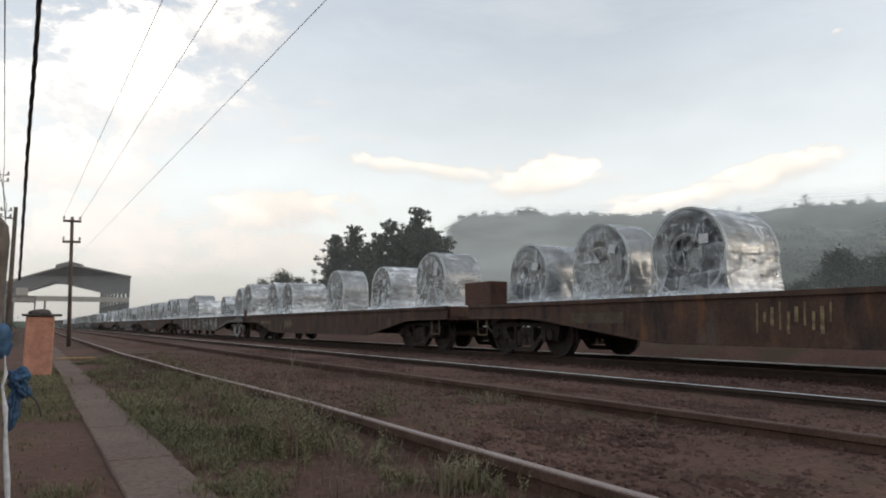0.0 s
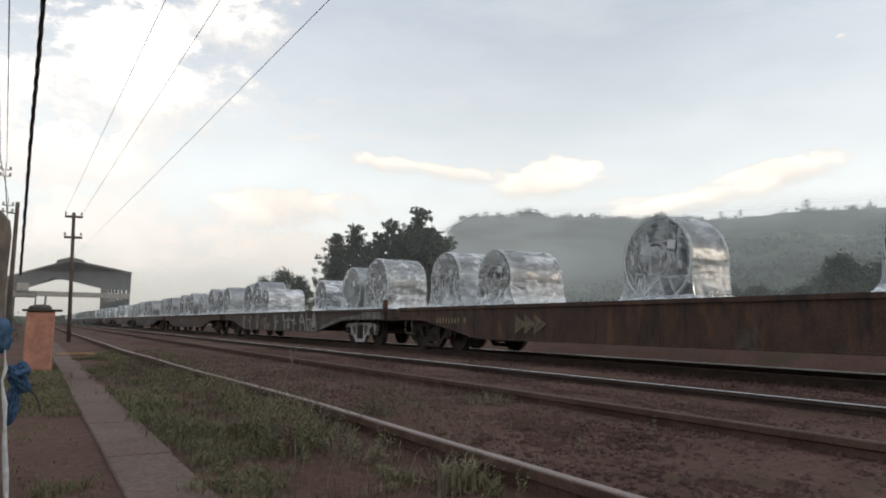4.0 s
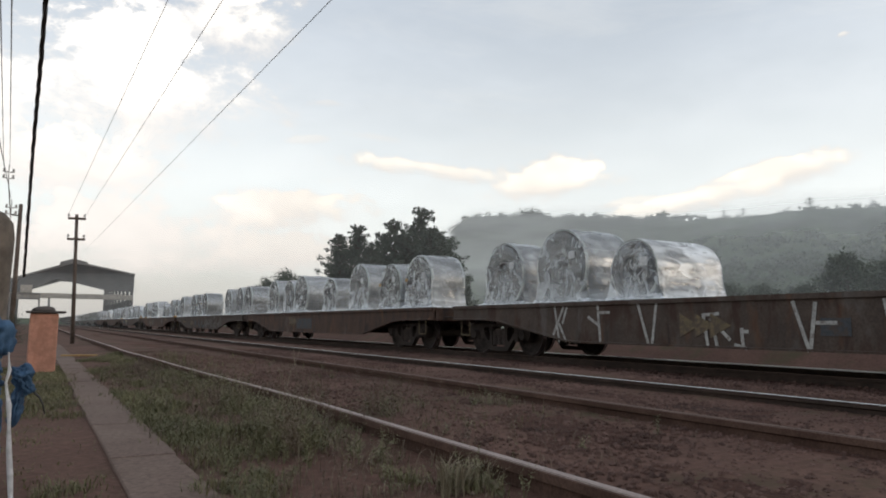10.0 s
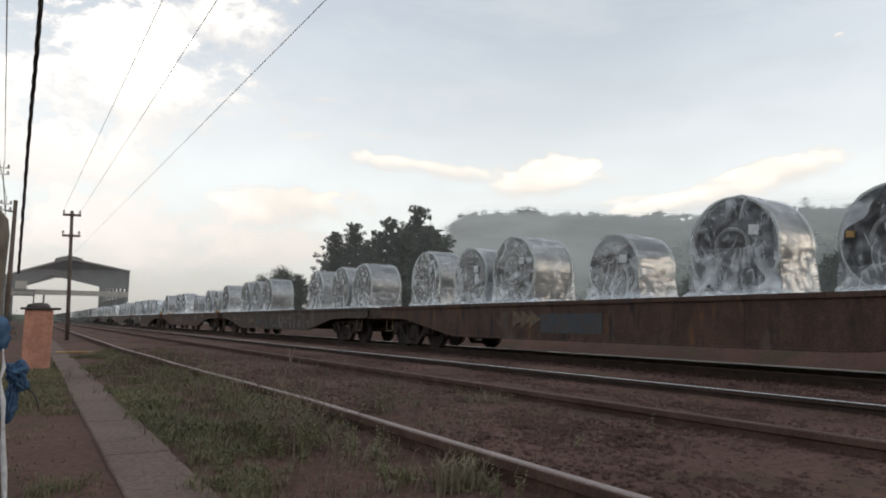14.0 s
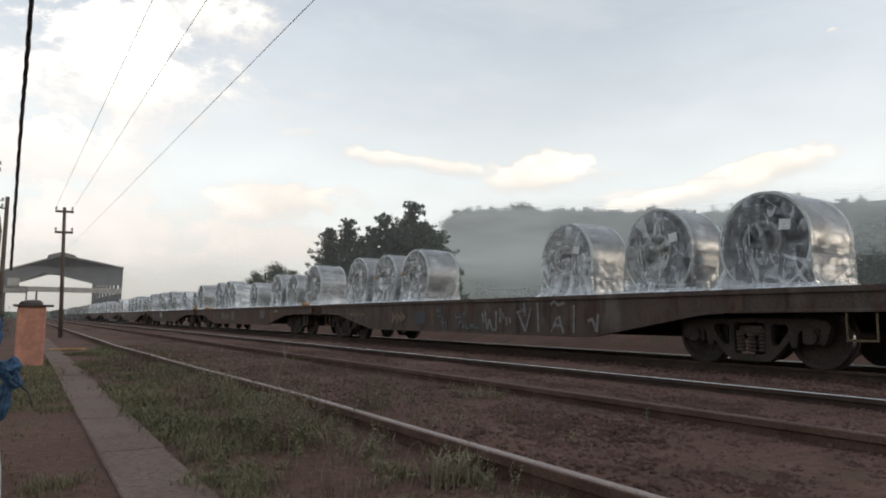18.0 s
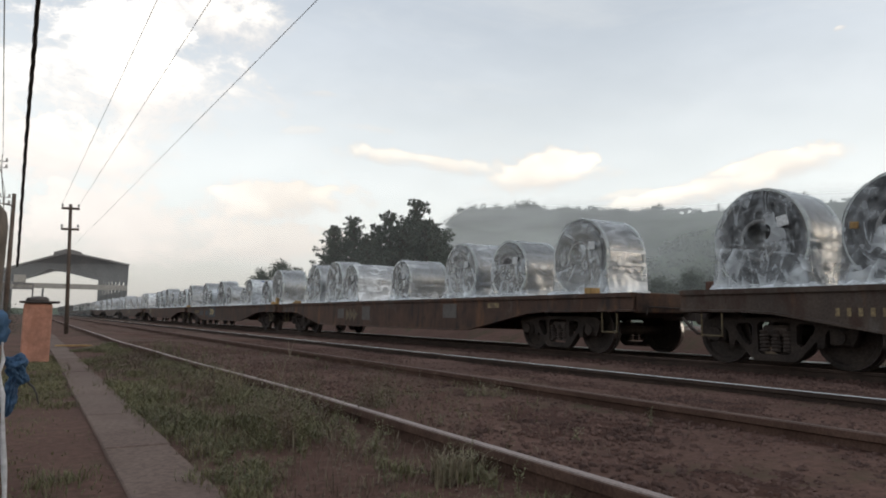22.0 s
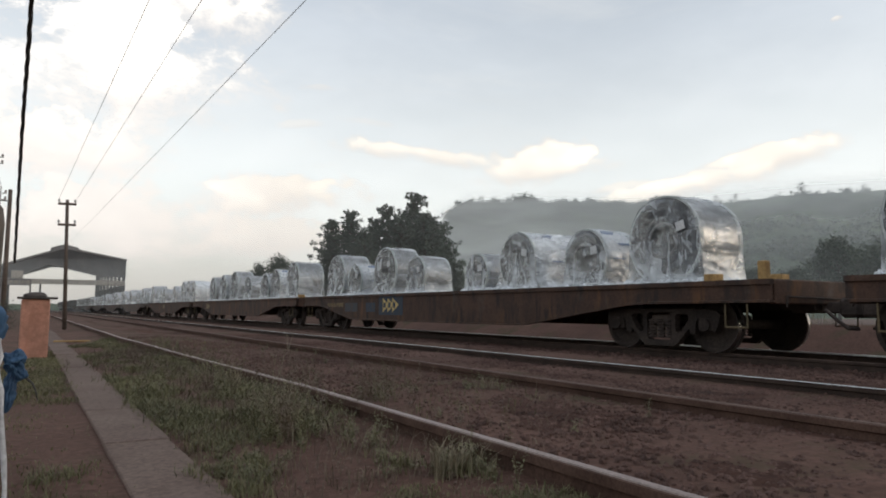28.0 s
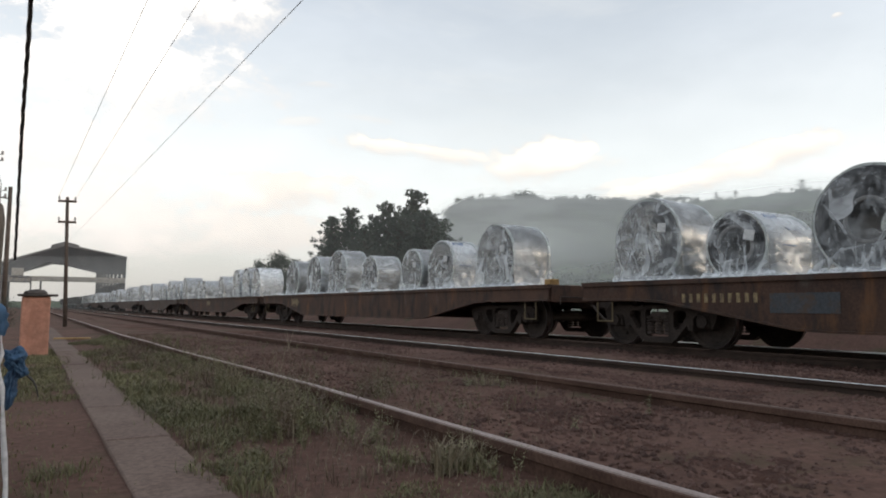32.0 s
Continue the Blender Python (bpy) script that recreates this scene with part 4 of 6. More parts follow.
flat_shape("paint_patch", [(36.5 - q, z - 0.32) for q, z in pale], M["pale_paint"], wagons[2], 36.5 - wagons[2].location.y, 0.32, "worn pale grey paint along the lower edge", 0.001)
patch(2, 41.31, 40.94, 0.42, 0.64, "logo_blue", "faded blue paint patch")
arrows(wagons[2], 43.45, 0.36, 0.36, False, "worn_yellow")
arrows(wagons[3], 61.90, 0.44, 0.36, False, "worn_yellow")
patch(3, 61.05, 59.40, 0.36, 0.72, "logo_blue", "faded blue paint patch")
bars(wagons[4], 84.0, 0.58, 8, 0.05, 0.10, 0.085, "yellow")
arrows(wagons[4], 81.30, 0.38, 0.33, False, "worn_yellow")
patch(4, 80.05, 79.52, 0.41, 0.70, "logo_blue", "faded blue-grey paint patch")
FAINT = (
    (77.12, 0.65, 77.06, 0.46), (77.01, 0.70, 76.94, 0.31), (76.86, 0.53, 76.92, 0.31), (76.83, 0.51, 76.77, 0.31), (76.77, 0.31, 76.61, 0.30),
    (76.61, 0.30, 76.61, 0.69), (76.47, 0.74, 76.47, 0.45), (76.40, 0.66, 76.34, 0.53), (76.26, 0.57, 76.25, 0.40), (76.15, 0.57, 76.13, 0.45),
    (75.89, 0.66, 75.65, 0.29), (75.47, 0.74, 75.65, 0.29), (75.92, 0.65, 75.63, 0.74), (75.69, 0.85, 75.66, 0.58), (75.28, 0.84, 75.25, 0.28),
    (74.89, 0.28, 74.71, 0.57), (74.67, 0.59, 74.55, 0.28), (74.82, 0.43, 74.59, 0.41), (74.91, 0.79, 74.81, 0.86), (74.81, 0.86, 74.68, 0.78),
    (74.68, 0.78, 74.50, 0.83), (74.27, 0.78, 74.28, 0.29), (73.82, 0.55, 73.72, 0.32), (73.72, 0.32, 73.67, 0.62), (73.92, 0.50, 73.82, 0.54),
    (78.14, 0.64, 78.16, 0.55), (78.16, 0.55, 77.97, 0.57), (77.94, 0.64, 77.93, 0.53),
    (77.86, 0.64, 77.77, 0.62), (78.12, 0.46, 78.10, 0.30), (78.02, 0.46, 78.03, 0.30), (78.02, 0.46, 77.90, 0.46), (77.85, 0.42, 77.88, 0.31), (77.85, 0.42, 77.78, 0.31),
    (77.73, 0.42, 77.71, 0.31), (77.71, 0.31, 77.62, 0.32), (77.57, 0.43, 77.56, 0.32), (77.50, 0.42, 77.50, 0.32), (77.43, 0.44, 77.40, 0.32), (77.35, 0.33, 77.24, 0.33),
    (79.18, 0.59, 79.13, 0.40), (78.97, 0.57, 78.79, 0.59), (78.80, 0.47, 78.63, 0.42), (78.71, 0.59, 78.69, 0.33), (78.57, 0.50, 78.55, 0.29), (78.99, 0.76, 78.91, 0.67),
    (78.84, 0.79, 78.82, 0.64),
)
for i, (q0, z0, q1, z1) in enumerate(FAINT):
    spray(wagons[4], q0, z0, q1, z1, 0.026 if i < 25 else 0.018, "faint_paint" if i < 25 else "blue_grey_paint", i)
patch(5, 99.55, 99.06, 0.45, 0.74, "grey_patch", "grey paint patch")
arrows(wagons[5], 98.90, 0.36, 0.38, False, "worn_yellow")
patch(5, 97.71, 97.18, 0.41, 0.80, "grey_patch", "grey paint patch")
patch(5, 93.15, 92.55, 0.50, 0.82, "grey_patch", "grey paint patch")
patch(5, 91.31, 90.91, 0.72, 0.82, "yellow", "small pale plate")
bars(wagons[6], 121.41, 0.60, 10, 0.055, 0.13, 0.075)
patch(6, 120.01, 119.1, 0.46, 0.72, "logo_blue", "faded blue paint patch")
patch(6, 118.5, 117.9, 0.46, 0.72, "bold_blue", "faded blue paint patch")
arrows(wagons[6], 117.40, 0.46, 0.38, True, "bold_yellow")
for q in (117.36, 117.07, 116.79):
    flat_shape("sign_block", [(0, 0), (0.14, 0), (0.14, 0.14), (0, 0.14)], M["bold_blue"], wagons[6], q - wagons[6].location.y, 0.575, "plain blue block on the arrow", 0.008)
arrows(wagons[7], 139.0, 0.50, 0.34, False)
arrows(wagons[8], 153.0, 0.50, 0.34, False)

# the open steel bin on the end of the first wagon
bm = boxed(-0.22, 0.22, -0.50, 0.50, 0, 0.03)
for a in ((-0.22, -0.18, -0.50, 0.50), (0.18, 0.22, -0.50, 0.50), (-0.18, 0.18, -0.50, -0.46), (-0.18, 0.18, 0.46, 0.50)):
    box(bm, *a, 0.03, 0.49, 0.006)
part("end_bin", bm, M["rust"], wagons[0], "rusty red steel bin", at=pose(-1.16, 12.38 - wagons[0].location.y, DECK))

# ---- coils ----


def film_mesh(D, W, seed, fine=True):
    """Film drawn over a coil: round above, hanging to the deck below, bunched at the ends and the foot."""
    R = D / 2
    na, nx, nr = (64, 26, 10) if fine else (26, 7, 4)
    loose = 0.16 if W > 1.35 else 0.05
    prof = []
    for i in range(na + 1):
        u = i / na
        s = u * 2 * (R + math.pi * R / 2)
        if s < R:
            z = s
            fl = (1 - z / R) ** 3
            prof.append((R + 0.012 + loose * fl, z))
        elif s > R + math.pi * R:
            z = 2 * R + math.pi * R - s
            fl = (1 - z / R) ** 3
            prof.append((-R - 0.012 - loose * fl, max(0.0, z)))
        else:
            a = (s - R) / R
            prof.append(((R + 0.012) * math.cos(a), R + (R + 0.012) * math.sin(a)))
    verts, faces = [], []

    def fold(x, y, z):
        low = max(0.0, 1 - z / (0.9 * R))
        n1 = noise.noise((x * 2.2 + seed, y * 5.0, z * 2.0 + seed))
        n2 = noise.noise((x * 9.0 + seed, y * 4.0, z * 9.0))
        n3 = abs(noise.noise((x * 5.0 + seed * 3, y * 1.5, z * 4.0)))
        return (0.012 * n1 + 0.006 * n2) * (1 + 1.6 * low) + 0.02 * low * n3

    for j in range(nx + 1):
        x = (-0.5 + j / nx) * (W + 0.03)
        e = abs(j / nx - 0.5) * 2
        for y, z in prof:
            d = Vector((y, max(0.0, z - R)))
            d = d.normalized() if d.length else Vector((0, 1))
            f = 0.012 + 1.5 * fold(x, y, z) - (0.014 if e > 0.97 else 0)
            verts.append((x, y + d.x * f, max(0.0, z + d.y * f)))
    n = na + 1
    for j in range(nx):
        for i in range(na):
            faces.append((j * n + i, j * n + i + 1, (j + 1) * n + i + 1, (j + 1) * n + i))
    nb = 12 if fine else 5
    y0, y1 = prof[-1][0], prof[0][0]
    loop = prof + [(y0 + (y1 - y0) * k / nb, 0.0) for k in range(1, nb)]
    m = len(loop)
    for side, j in ((-1, 0), (1, nx)):
        ring = [j * n + i for i in range(n)]
        for y, z in loop[n:]:
            verts.append((side * (W / 2 + 0.015), y, z))
            ring.append(len(verts) - 1)
        for k in range(1, nr + 1):
            s = 1 - k / nr
            new_ring = []
            for y, z in loop:
                yy, zz = y * s, R + (z - R) * s
                a = math.atan2(z - R, y)
                r = math.hypot(yy, zz - R)
                x = side * (W / 2 + 0.05)
                pleat = noise.noise((yy * 1.6 + zz * 2.0 + seed, zz * 3.4 - yy, side * 9.0 + seed)) * 0.014 + noise.noise((yy * 7 + seed, zz * 7, seed)) * 0.006
                bore = -0.012 * max(0.0, 1 - (r / 0.30) ** 2)
                foot = 0.05 * max(0.0, 1 - zz / (0.5 * R)) ** 2
                verts.append((x + side * (pleat + bore + foot), yy, zz))
                new_ring.append(len(verts) - 1)
            for i in range(m):
                i2 = (i + 1) % m
                q = (ring[i], new_ring[i], new_ring[i2], ring[i2])
                faces.append(q if side > 0 else q[::-1])
            ring = new_ring
    return verts, faces


def fold_mesh(D, W, seed):
    """Drawn-out folds of the film, whitened to paint their glints: a fan over the near end, and streaks along the side.
    """
    rnd = random.Random(int(seed * 10))
    R = D / 2
    v, f = [], []

    def streak(pts, out, across, w):
        n = len(pts) - 1
        k = len(v)
        for i, p in enumerate(pts):
            p = Vector(p)
            s = w * (0.25 + 0.75 * math.sin(math.pi * (0.08 + 0.84 * i / n))) * rnd.uniform(0.7, 1.3)
            v.extend([p - across * s, p + out * s * 0.7, p + across * s])
        for i in range(n):
            for j in range(2):
                f.append((k + i * 3 + j, k + i * 3 + j + 1, k + i * 3 + j + 4, k + i * 3 + j + 3))

    def chord(a, b, w):
        d = Vector((0, b[0] - a[0], b[1] - a[1]))
        across = Vector((0, -d.z, d.y)).normalized()
        sag_ = rnd.uniform(-0.09, 0.09)
        pts = []
        for i in range(6):
            u = i / 5
            q = Vector((0, a[0], a[1])) + d * u + across * sag_ * 4 * u * (1 - u)
            low = 0.05 * max(0.0, 1 - q.z / (0.5 * R)) ** 2
            pts.append((-W / 2 - 0.062 - low, q.y, q.z))
        streak(pts, Vector((-1, 0, 0)), across, w)

    for i in range(5):
        y = rnd.uniform(-0.75, 0.75) * R
        tie = rnd.choice((-0.35, 0.1, 0.1, 0.5)) * R
        chord((y * 1.1, R * rnd.uniform(0.5, 1.5)), (tie + rnd.uniform(-0.06, 0.06) * R, R * rnd.uniform(0.02, 0.12)), rnd.uniform(0.008, 0.022))
    for i in range(3):
        z = rnd.uniform(-0.75, 0.8)
        h = math.sqrt(1 - z * z) * 0.94 if z > 0 else 0.94
        a, b = sorted((rnd.uniform(-h, h), rnd.uniform(-h, h)))
        chord((a * R, R * (1 + z)), (b * R, R * (1 + z + rnd.uniform(-0.14, 0.14))), rnd.uniform(0.005, 0.014))
    for i in range(3):
        a0 = rnd.uniform(0.3, 2.8)
        a1 = a0 + rnd.uniform(0.5, 1.3)
        chord((0.95 * R * math.cos(a0), R * (1 + 0.95 * math.sin(a0))), (0.9 * R * math.cos(a1), max(0.05, R * (1 + 0.9 * math.sin(a1)))), rnd.uniform(0.002, 0.005))
    for i in range(9):
        z0 = R * (rnd.gauss(0.75, 0.22) if i < 6 else rnd.uniform(0.1, 1.9))
        x0, x1 = sorted((rnd.uniform(-0.5, 0.5) * W, rnd.uniform(-0.5, 0.5) * W))
        pts = []
        for k in range(6):
            x = x0 + (x1 - x0) * k / 5
            z = z0 + 0.12 * R * noise.noise((x * 1.6, seed, i))
            y = -math.sqrt(max(0.0, R * R - max(0.0, z - R) ** 2)) - 0.024
            pts.append((x, y, z))
        streak(pts, Vector((0, -1, 0)), Vector((0, 0, 1)), rnd.uniform(0.003, 0.010))
    return v, f


def coil_mesh(D, W, seed, seg=40):
    R, b = D / 2 - 0.02, 0.27
    pr = [(W / 2, b), (-W / 2, b)]
    rings = 9
    left = [(-W / 2 - 0.006 * ((i * 7 + seed) % 3), b + (R - b) * i / rings) for i in range(1, rings + 1)]
    right = [(W / 2 + 0.006 * ((i * 5 + seed) % 3), b + (R - b) * i / rings) for i in range(rings, -1, -1)]
    body = lathe([left[-1], right[0]], seg)
    face = lathe([(W / 2 - 0.01, b), (-W / 2 + 0.01, b), (-W / 2, b)] + left, seg)
    back = lathe(right, seg)
    n = len(face[0])
    fv = face[0] + back[0]
    ff = face[1] + [tuple(i + n for i in q) for q in back[1]]
    up_ = lambda v: [(x, y, z + D / 2) for x, y, z in v]
    return (up_(body[0]), body[1]), (up_(fv), ff)


def steel_coil(q, D, W, kind, seed, fine=True):
    names = {"c": "steel coil in clear wrinkled film on a wagon", "w": "steel coil in white printed wrap on a wagon", "s": "silver steel coil in bright film on a wagon"}
    size = "small " if D < 1.2 else "large " if D > 1.5 else ""
    c = thing("steel_coil", pose(TRAIN_X, q, DECK), size + names[kind], "steel coil", "coils on the train")
    body, face = coil_mesh(D, W, seed, 44 if fine else 24)
    part("coil_body", mesh_from("coil_body", *body, M["white_wrap"] if kind == "w" else M["steel"], True), None, c, "white woven wrap" if kind == "w" else "")
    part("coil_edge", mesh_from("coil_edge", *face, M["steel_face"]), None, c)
    fv, ff = film_mesh(D, W, seed * 1.7, fine)
    fm = mesh_from("film_wrap", fv, ff, M["film_far"] if not fine else M["film_loose"] if W > 1.3 else M["film_body"], True)
    if fine:
        fm.materials.append(M["film"])
        ends = 26 * 64
        fm.polygons.foreach_set("material_index", [0 if k < ends else 1 for k in range(len(fm.polygons))])
    part("film_wrap", fm, None, c, "clear wrinkled stretch film")
    if fine:
        tagged(part("film_folds", mesh_from("film_folds", *fold_mesh(D, W, seed), M["film_fold"], True), None, c), "drawn-out folds of the film, glints put into their whitish colour", kind="stuff")
        R = D / 2
        for s in (-1, 1):
            v, f = lathe([(-0.030, R - 0.03), (-0.032, R - 0.008), (-0.026, R + 0.013), (0.026, R + 0.013), (0.032, R - 0.008), (0.030, R - 0.03)], 48)
            part("edge_hoop", mesh_from("edge_hoop", v, f, M["hoop"], True), None, c, at=pose(s * (W / 2 - 0.03), 0, R))
        v, f = lathe([(-0.012, 0.262), (-0.022, 0.285), (-0.012, 0.315), (0.0, 0.315), (0.0, 0.262)], 32)
        part("bore_ring", mesh_from("bore_ring", v, f, M["bore"], True), None, c, "paler ring round the bore", at=pose(-W / 2 - 0.004, 0, R))
        rnd = random.Random(seed)
        bm = boxed(-0.004, 0.004, -0.085, 0.085, -0.075, 0.075)
        part("paper_label", bm, M["paper"], c, "white paper label", at=pose(-W / 2 - 0.082, -0.55 * R, R * (1.22 + 0.1 * rnd.random()), rnd.uniform(-14, 14), 0, 0))
        if q in (81.66, 83.65, 53.18, 55.18):
            part("timber_tag", boxed(-0.012, 0.012, -0.055, 0.055, -0.045, 0.045, 0.004), M["timber"], c, "small yellow timber tag", at=pose(-W / 2 - 0.10, 0.72 * R, R * 1.12, 6, 0, 0))
        if kind == "w":
            for i in range(3):
                a = 2.2 - 0.55 * i
                y, z = -(R - 0.01) * math.sin(a - 0.6), R + (R - 0.01) * math.cos(a - 0.6)
                part("print_bar", boxed(-0.16, 0.16, -0.006, 0.006, -0.045, 0.045), M["blue_print"], c, "faded blue print bar", at=pose(-0.1 + 0.25 * (i % 2), y, z, -math.degrees(a - 0.6) + 90 + 90, 0, 0))
        # loose film spread on the deck at the foot
        vs, fs = [], []
        nn, nk = 120, 6
        for i in range(nn):
            t = i / nn * 4
            k, u = int(t), t - int(t)
            hx, hy = W / 2 + 0.05, R + 0.06
            x, y = ((-hx + 2 * hx * u, -hy), (hx, -hy + 2 * hy * u), (hx - 2 * hx * u, hy), (-hx, hy - 2 * hy * u))[k]
            ox, oy = ((0, -1), (1, 0), (0, 1), (-1, 0))[k]
            reach = min(0.07 + 0.16 * max(0.0, 0.5 + noise.noise((x * 2.2 + seed, y * 2.2, seed))), 1.33 - hx if k in (1, 3) else 0.3)
            for j in range(nk):
                w = j / (nk - 1)
                lift = abs(noise.noise((x * 6 + seed, y * 6, w * 3.0))) + 0.5 * abs(noise.noise((x * 15, y * 15 + seed, w * 5.0)))
                z = 0.004 + (0.10 * (1 - w) ** 1.5 + 0.07 * lift * math.sin(math.pi * (0.15 + 0.8 * w)) if j < nk - 1 else 0.0)
                o = -0.03 + reach * w + 0.025 * noise.noise((x * 9, y * 9, w * 4 + seed))
                vs.append((x + ox * o, y + oy * o, z))
        for i in range(nn):
            j = (i + 1) % nn
            for k in range(nk - 1):
                fs.append((i * nk + k, i * nk + k + 1, j * nk + k + 1, j * nk + k))
        part("film_skirt", mesh_from("film_skirt", vs, fs, M["film_wad"], True), None, c, "bunched whitish film at the foot")
    moving.append((c, q, TRAIN_X, DECK))
    return c


COILS = (
    (11.56, 1.26, 1.25, "c"),    (9.60, 1.47, 0.85, "c"),    (7.37, 1.45, 1.35, "c"),    (29.50, 1.40, 1.42, "c"),
    (27.31, 1.27, 1.48, "c"),    (22.83, 1.48, 0.96, "c"),    (18.34, 1.27, 1.64, "c"),    (15.84, 1.49, 1.15, "c"),
    (49.25, 1.45, 0.85, "c"),    (47.01, 1.50, 1.25, "c"),    (44.88, 1.07, 1.61, "c"),    (38.09, 1.11, 1.57, "c"),
    (36.00, 1.45, 0.99, "c"),    (33.70, 1.56, 1.33, "c"),    (67.15, 1.52, 0.85, "c"),    (64.92, 1.41, 0.85, "c"),
    (62.99, 1.49, 1.10, "c"),    (60.02, 1.24, 0.96, "c"),    (57.52, 1.57, 0.88, "c"),    (55.18, 1.41, 0.85, "c"),
    (53.18, 1.50, 1.06, "c"),    (85.60, 1.52, 0.85, "c"),    (83.65, 1.47, 0.85, "c"),    (81.66, 1.47, 1.00, "c"),
    (75.46, 1.47, 0.99, "c"),    (73.20, 1.47, 0.85, "c"),    (71.16, 1.45, 1.06, "c"),    (104.30, 1.48, 0.85, "c"),
    (102.23, 1.48, 0.85, "c"),    (100.02, 1.23, 1.52, "c"),    (96.75, 1.16, 1.23, "c"),    (93.74, 1.39, 1.03, "c"),
    (91.76, 1.29, 0.99, "c"),    (89.41, 1.51, 1.01, "c"),    (122.85, 1.45, 1.00, "c"),    (121.03, 1.03, 1.22, "w"),
    (119.21, 1.45, 0.85, "c"),    (117.28, 1.06, 0.85, "s"),    (114.18, 0.92, 0.94, "s"),    (112.26, 1.24, 1.42, "w"),
    (110.46, 1.15, 0.86, "w"),    (108.45, 1.51, 1.05, "c"),    (127.37, 1.47, 1.05, "c"),    (129.93, 1.30, 0.85, "w"),
    (131.55, 1.19, 0.85, "c"),    (134.31, 1.18, 0.88, "c"),    (136.97, 1.53, 0.85, "c"),
    (139.07, 1.45, 1.00, "c"), (141.52, 1.40, 1.00, "c"), (146.57, 1.35, 1.10, "w"), (148.47, 1.45, 1.00, "c"), (150.37, 1.45, 1.00, "c"),
)
for i, (q, D, W, kind) in enumerate(COILS):
    steel_coil(q, D, W, kind, i + 1, q < 144)
rnd = random.Random(11)
for k in range(8, len(JOINTS) - 1):
    q = JOINTS[k] + (9.5 if k == 8 else 1.5)
    while q < JOINTS[k + 1] - 1.6:
        D = rnd.choice((1.5, 1.45, 1.5, 1.2, 1.1))
        steel_coil(q + D / 2, D, rnd.uniform(0.9, 1.3), rnd.choice("cccccw"), 100 + int(q), False)
        q += D + rnd.choice((0.4, 0.5, 0.7, 3.2))

# wooden chocks and stakes on the decks
BLOCK = finish(boxed(-0.11, 0.11, -0.09, 0.09, 0, 0.11, 0.01), "timber_block", M["timber"])
RUSTY_STAKE = finish(boxed(-0.06, 0.06, -0.06, 0.06, 0, 0.25, 0.012), "stake", M["rust"])
STAKE = finish(boxed(-0.06, 0.06, -0.06, 0.06, 0, 0.25, 0.012), "stake", M["timber"])


def chock(q, x, name, me, label):
    b = new(name, me)
    b.matrix_basis = pose(x, q, DECK, 0, 0, random.uniform(-12, 12))
    tagged(b, label, "timber block" if me is BLOCK else "stake", "blocks on the wagon decks")
    moving.append((b, q, x, DECK))


for q, x in ((107.04, 8.55), (106.49, 9.3), (104.21, 8.6), (124.67, 8.55), (123.72, 10.2), (88.38, 8.5)):
    chock(q, x, "timber_block", BLOCK, "pale yellow timber block on the wagon deck")
for q, x in ((31.85, 8.42), (87.3, 10.3)):
    chock(q, x, "stake", RUSTY_STAKE, "short rusty stake standing on the wagon end")
for q, x in ((106.15, 8.42), (104.86, 10.6)):
    chock(q, x, "stake", STAKE, "short yellow timber stake standing on the wagon end")

# ---- the far shed ----
shed = thing("freight_shed", pose(0, 0, 0), "large open-sided freight shed with a shallow grey gabled roof", "shed")
SY, SE = 132.0, 190.0


def prism(pts, y0, y1):
    v, f = extrude_y(pts, y0, y1)
    bm = bmesh.new()
    vs = [bm.verts.new(p) for p in v]
    for q in f:
        bm.faces.new([vs[i] for i in q])
    return bm


part("roof", prism([(-4.6, 7.1), (4.9, 10.6), (14.6, 8.9), (14.6, 9.2), (4.9, 10.95), (-4.6, 7.45)], SY, SE), M["shed_roof"], shed)
part("ridge_vent", prism([(2.9, 10.4), (2.9, 10.75), (4.9, 11.4), (7.0, 10.9), (7.0, 10.4)], SY + 0.4, SE), M["shed_roof"], shed)
part("gable_panel", prism([(-4.5, 7.05), (4.9, 10.55), (14.5, 8.85), (14.5, 6.0), (10.5, 6.0), (2.5, 7.85), (-2.1, 5.4), (-4.5, 5.4)], SY + 0.1, SY + 0.5), M["shed"], shed, "dark sheeted gable panel")
for i in range(9):
    part("column", boxed(14.0, 14.5, -0.25, 0.25, -0.3, 8.9), M["shed"], shed, at=pose(0, SY + 0.6 + 7.0 * i, 0))
    part("column", boxed(-4.4, -3.9, -0.25, 0.25, -0.3, 7.1), M["shed"], shed, at=pose(0, SY + 0.6 + 7.0 * i, 0))
part("low_wall", boxed(14.1, 14.4, SY + 0.9, SE - 0.4, -0.3, 4.6), M["shed"], shed)
part("crane_beam", boxed(-4.3, 14.3, SY - 0.9, SY - 0.1, 4.5, 5.35, 0.03), M["beam"], shed, "pale crane beam across the opening")
part("crane_post", boxed(-0.15, 0.15, -0.15, 0.15, -0.3, 4.5), M["shed"], shed, at=pose(1.6, SY - 0.5, 0))
part("crane_cabin", boxed(-0.8, 0.9, -0.6, 0.6, 5.354, 6.6, 0.05), M["beam"], shed, at=pose(-1.8, SY - 0.5, 0))

# ---- poles, wires ----


def insulator(bm, x, z):
    rod(bm, (x, 0, z), (x, 0, z + 0.05), 0.012, seg=6)
    rod(bm, (x, 0, z + 0.04), (x, 0, z + 0.08), 0.04, 0.028, seg=8)
    rod(bm, (x, 0, z + 0.08), (x, 0, z + 0.12), 0.03, 0.02, seg=8)


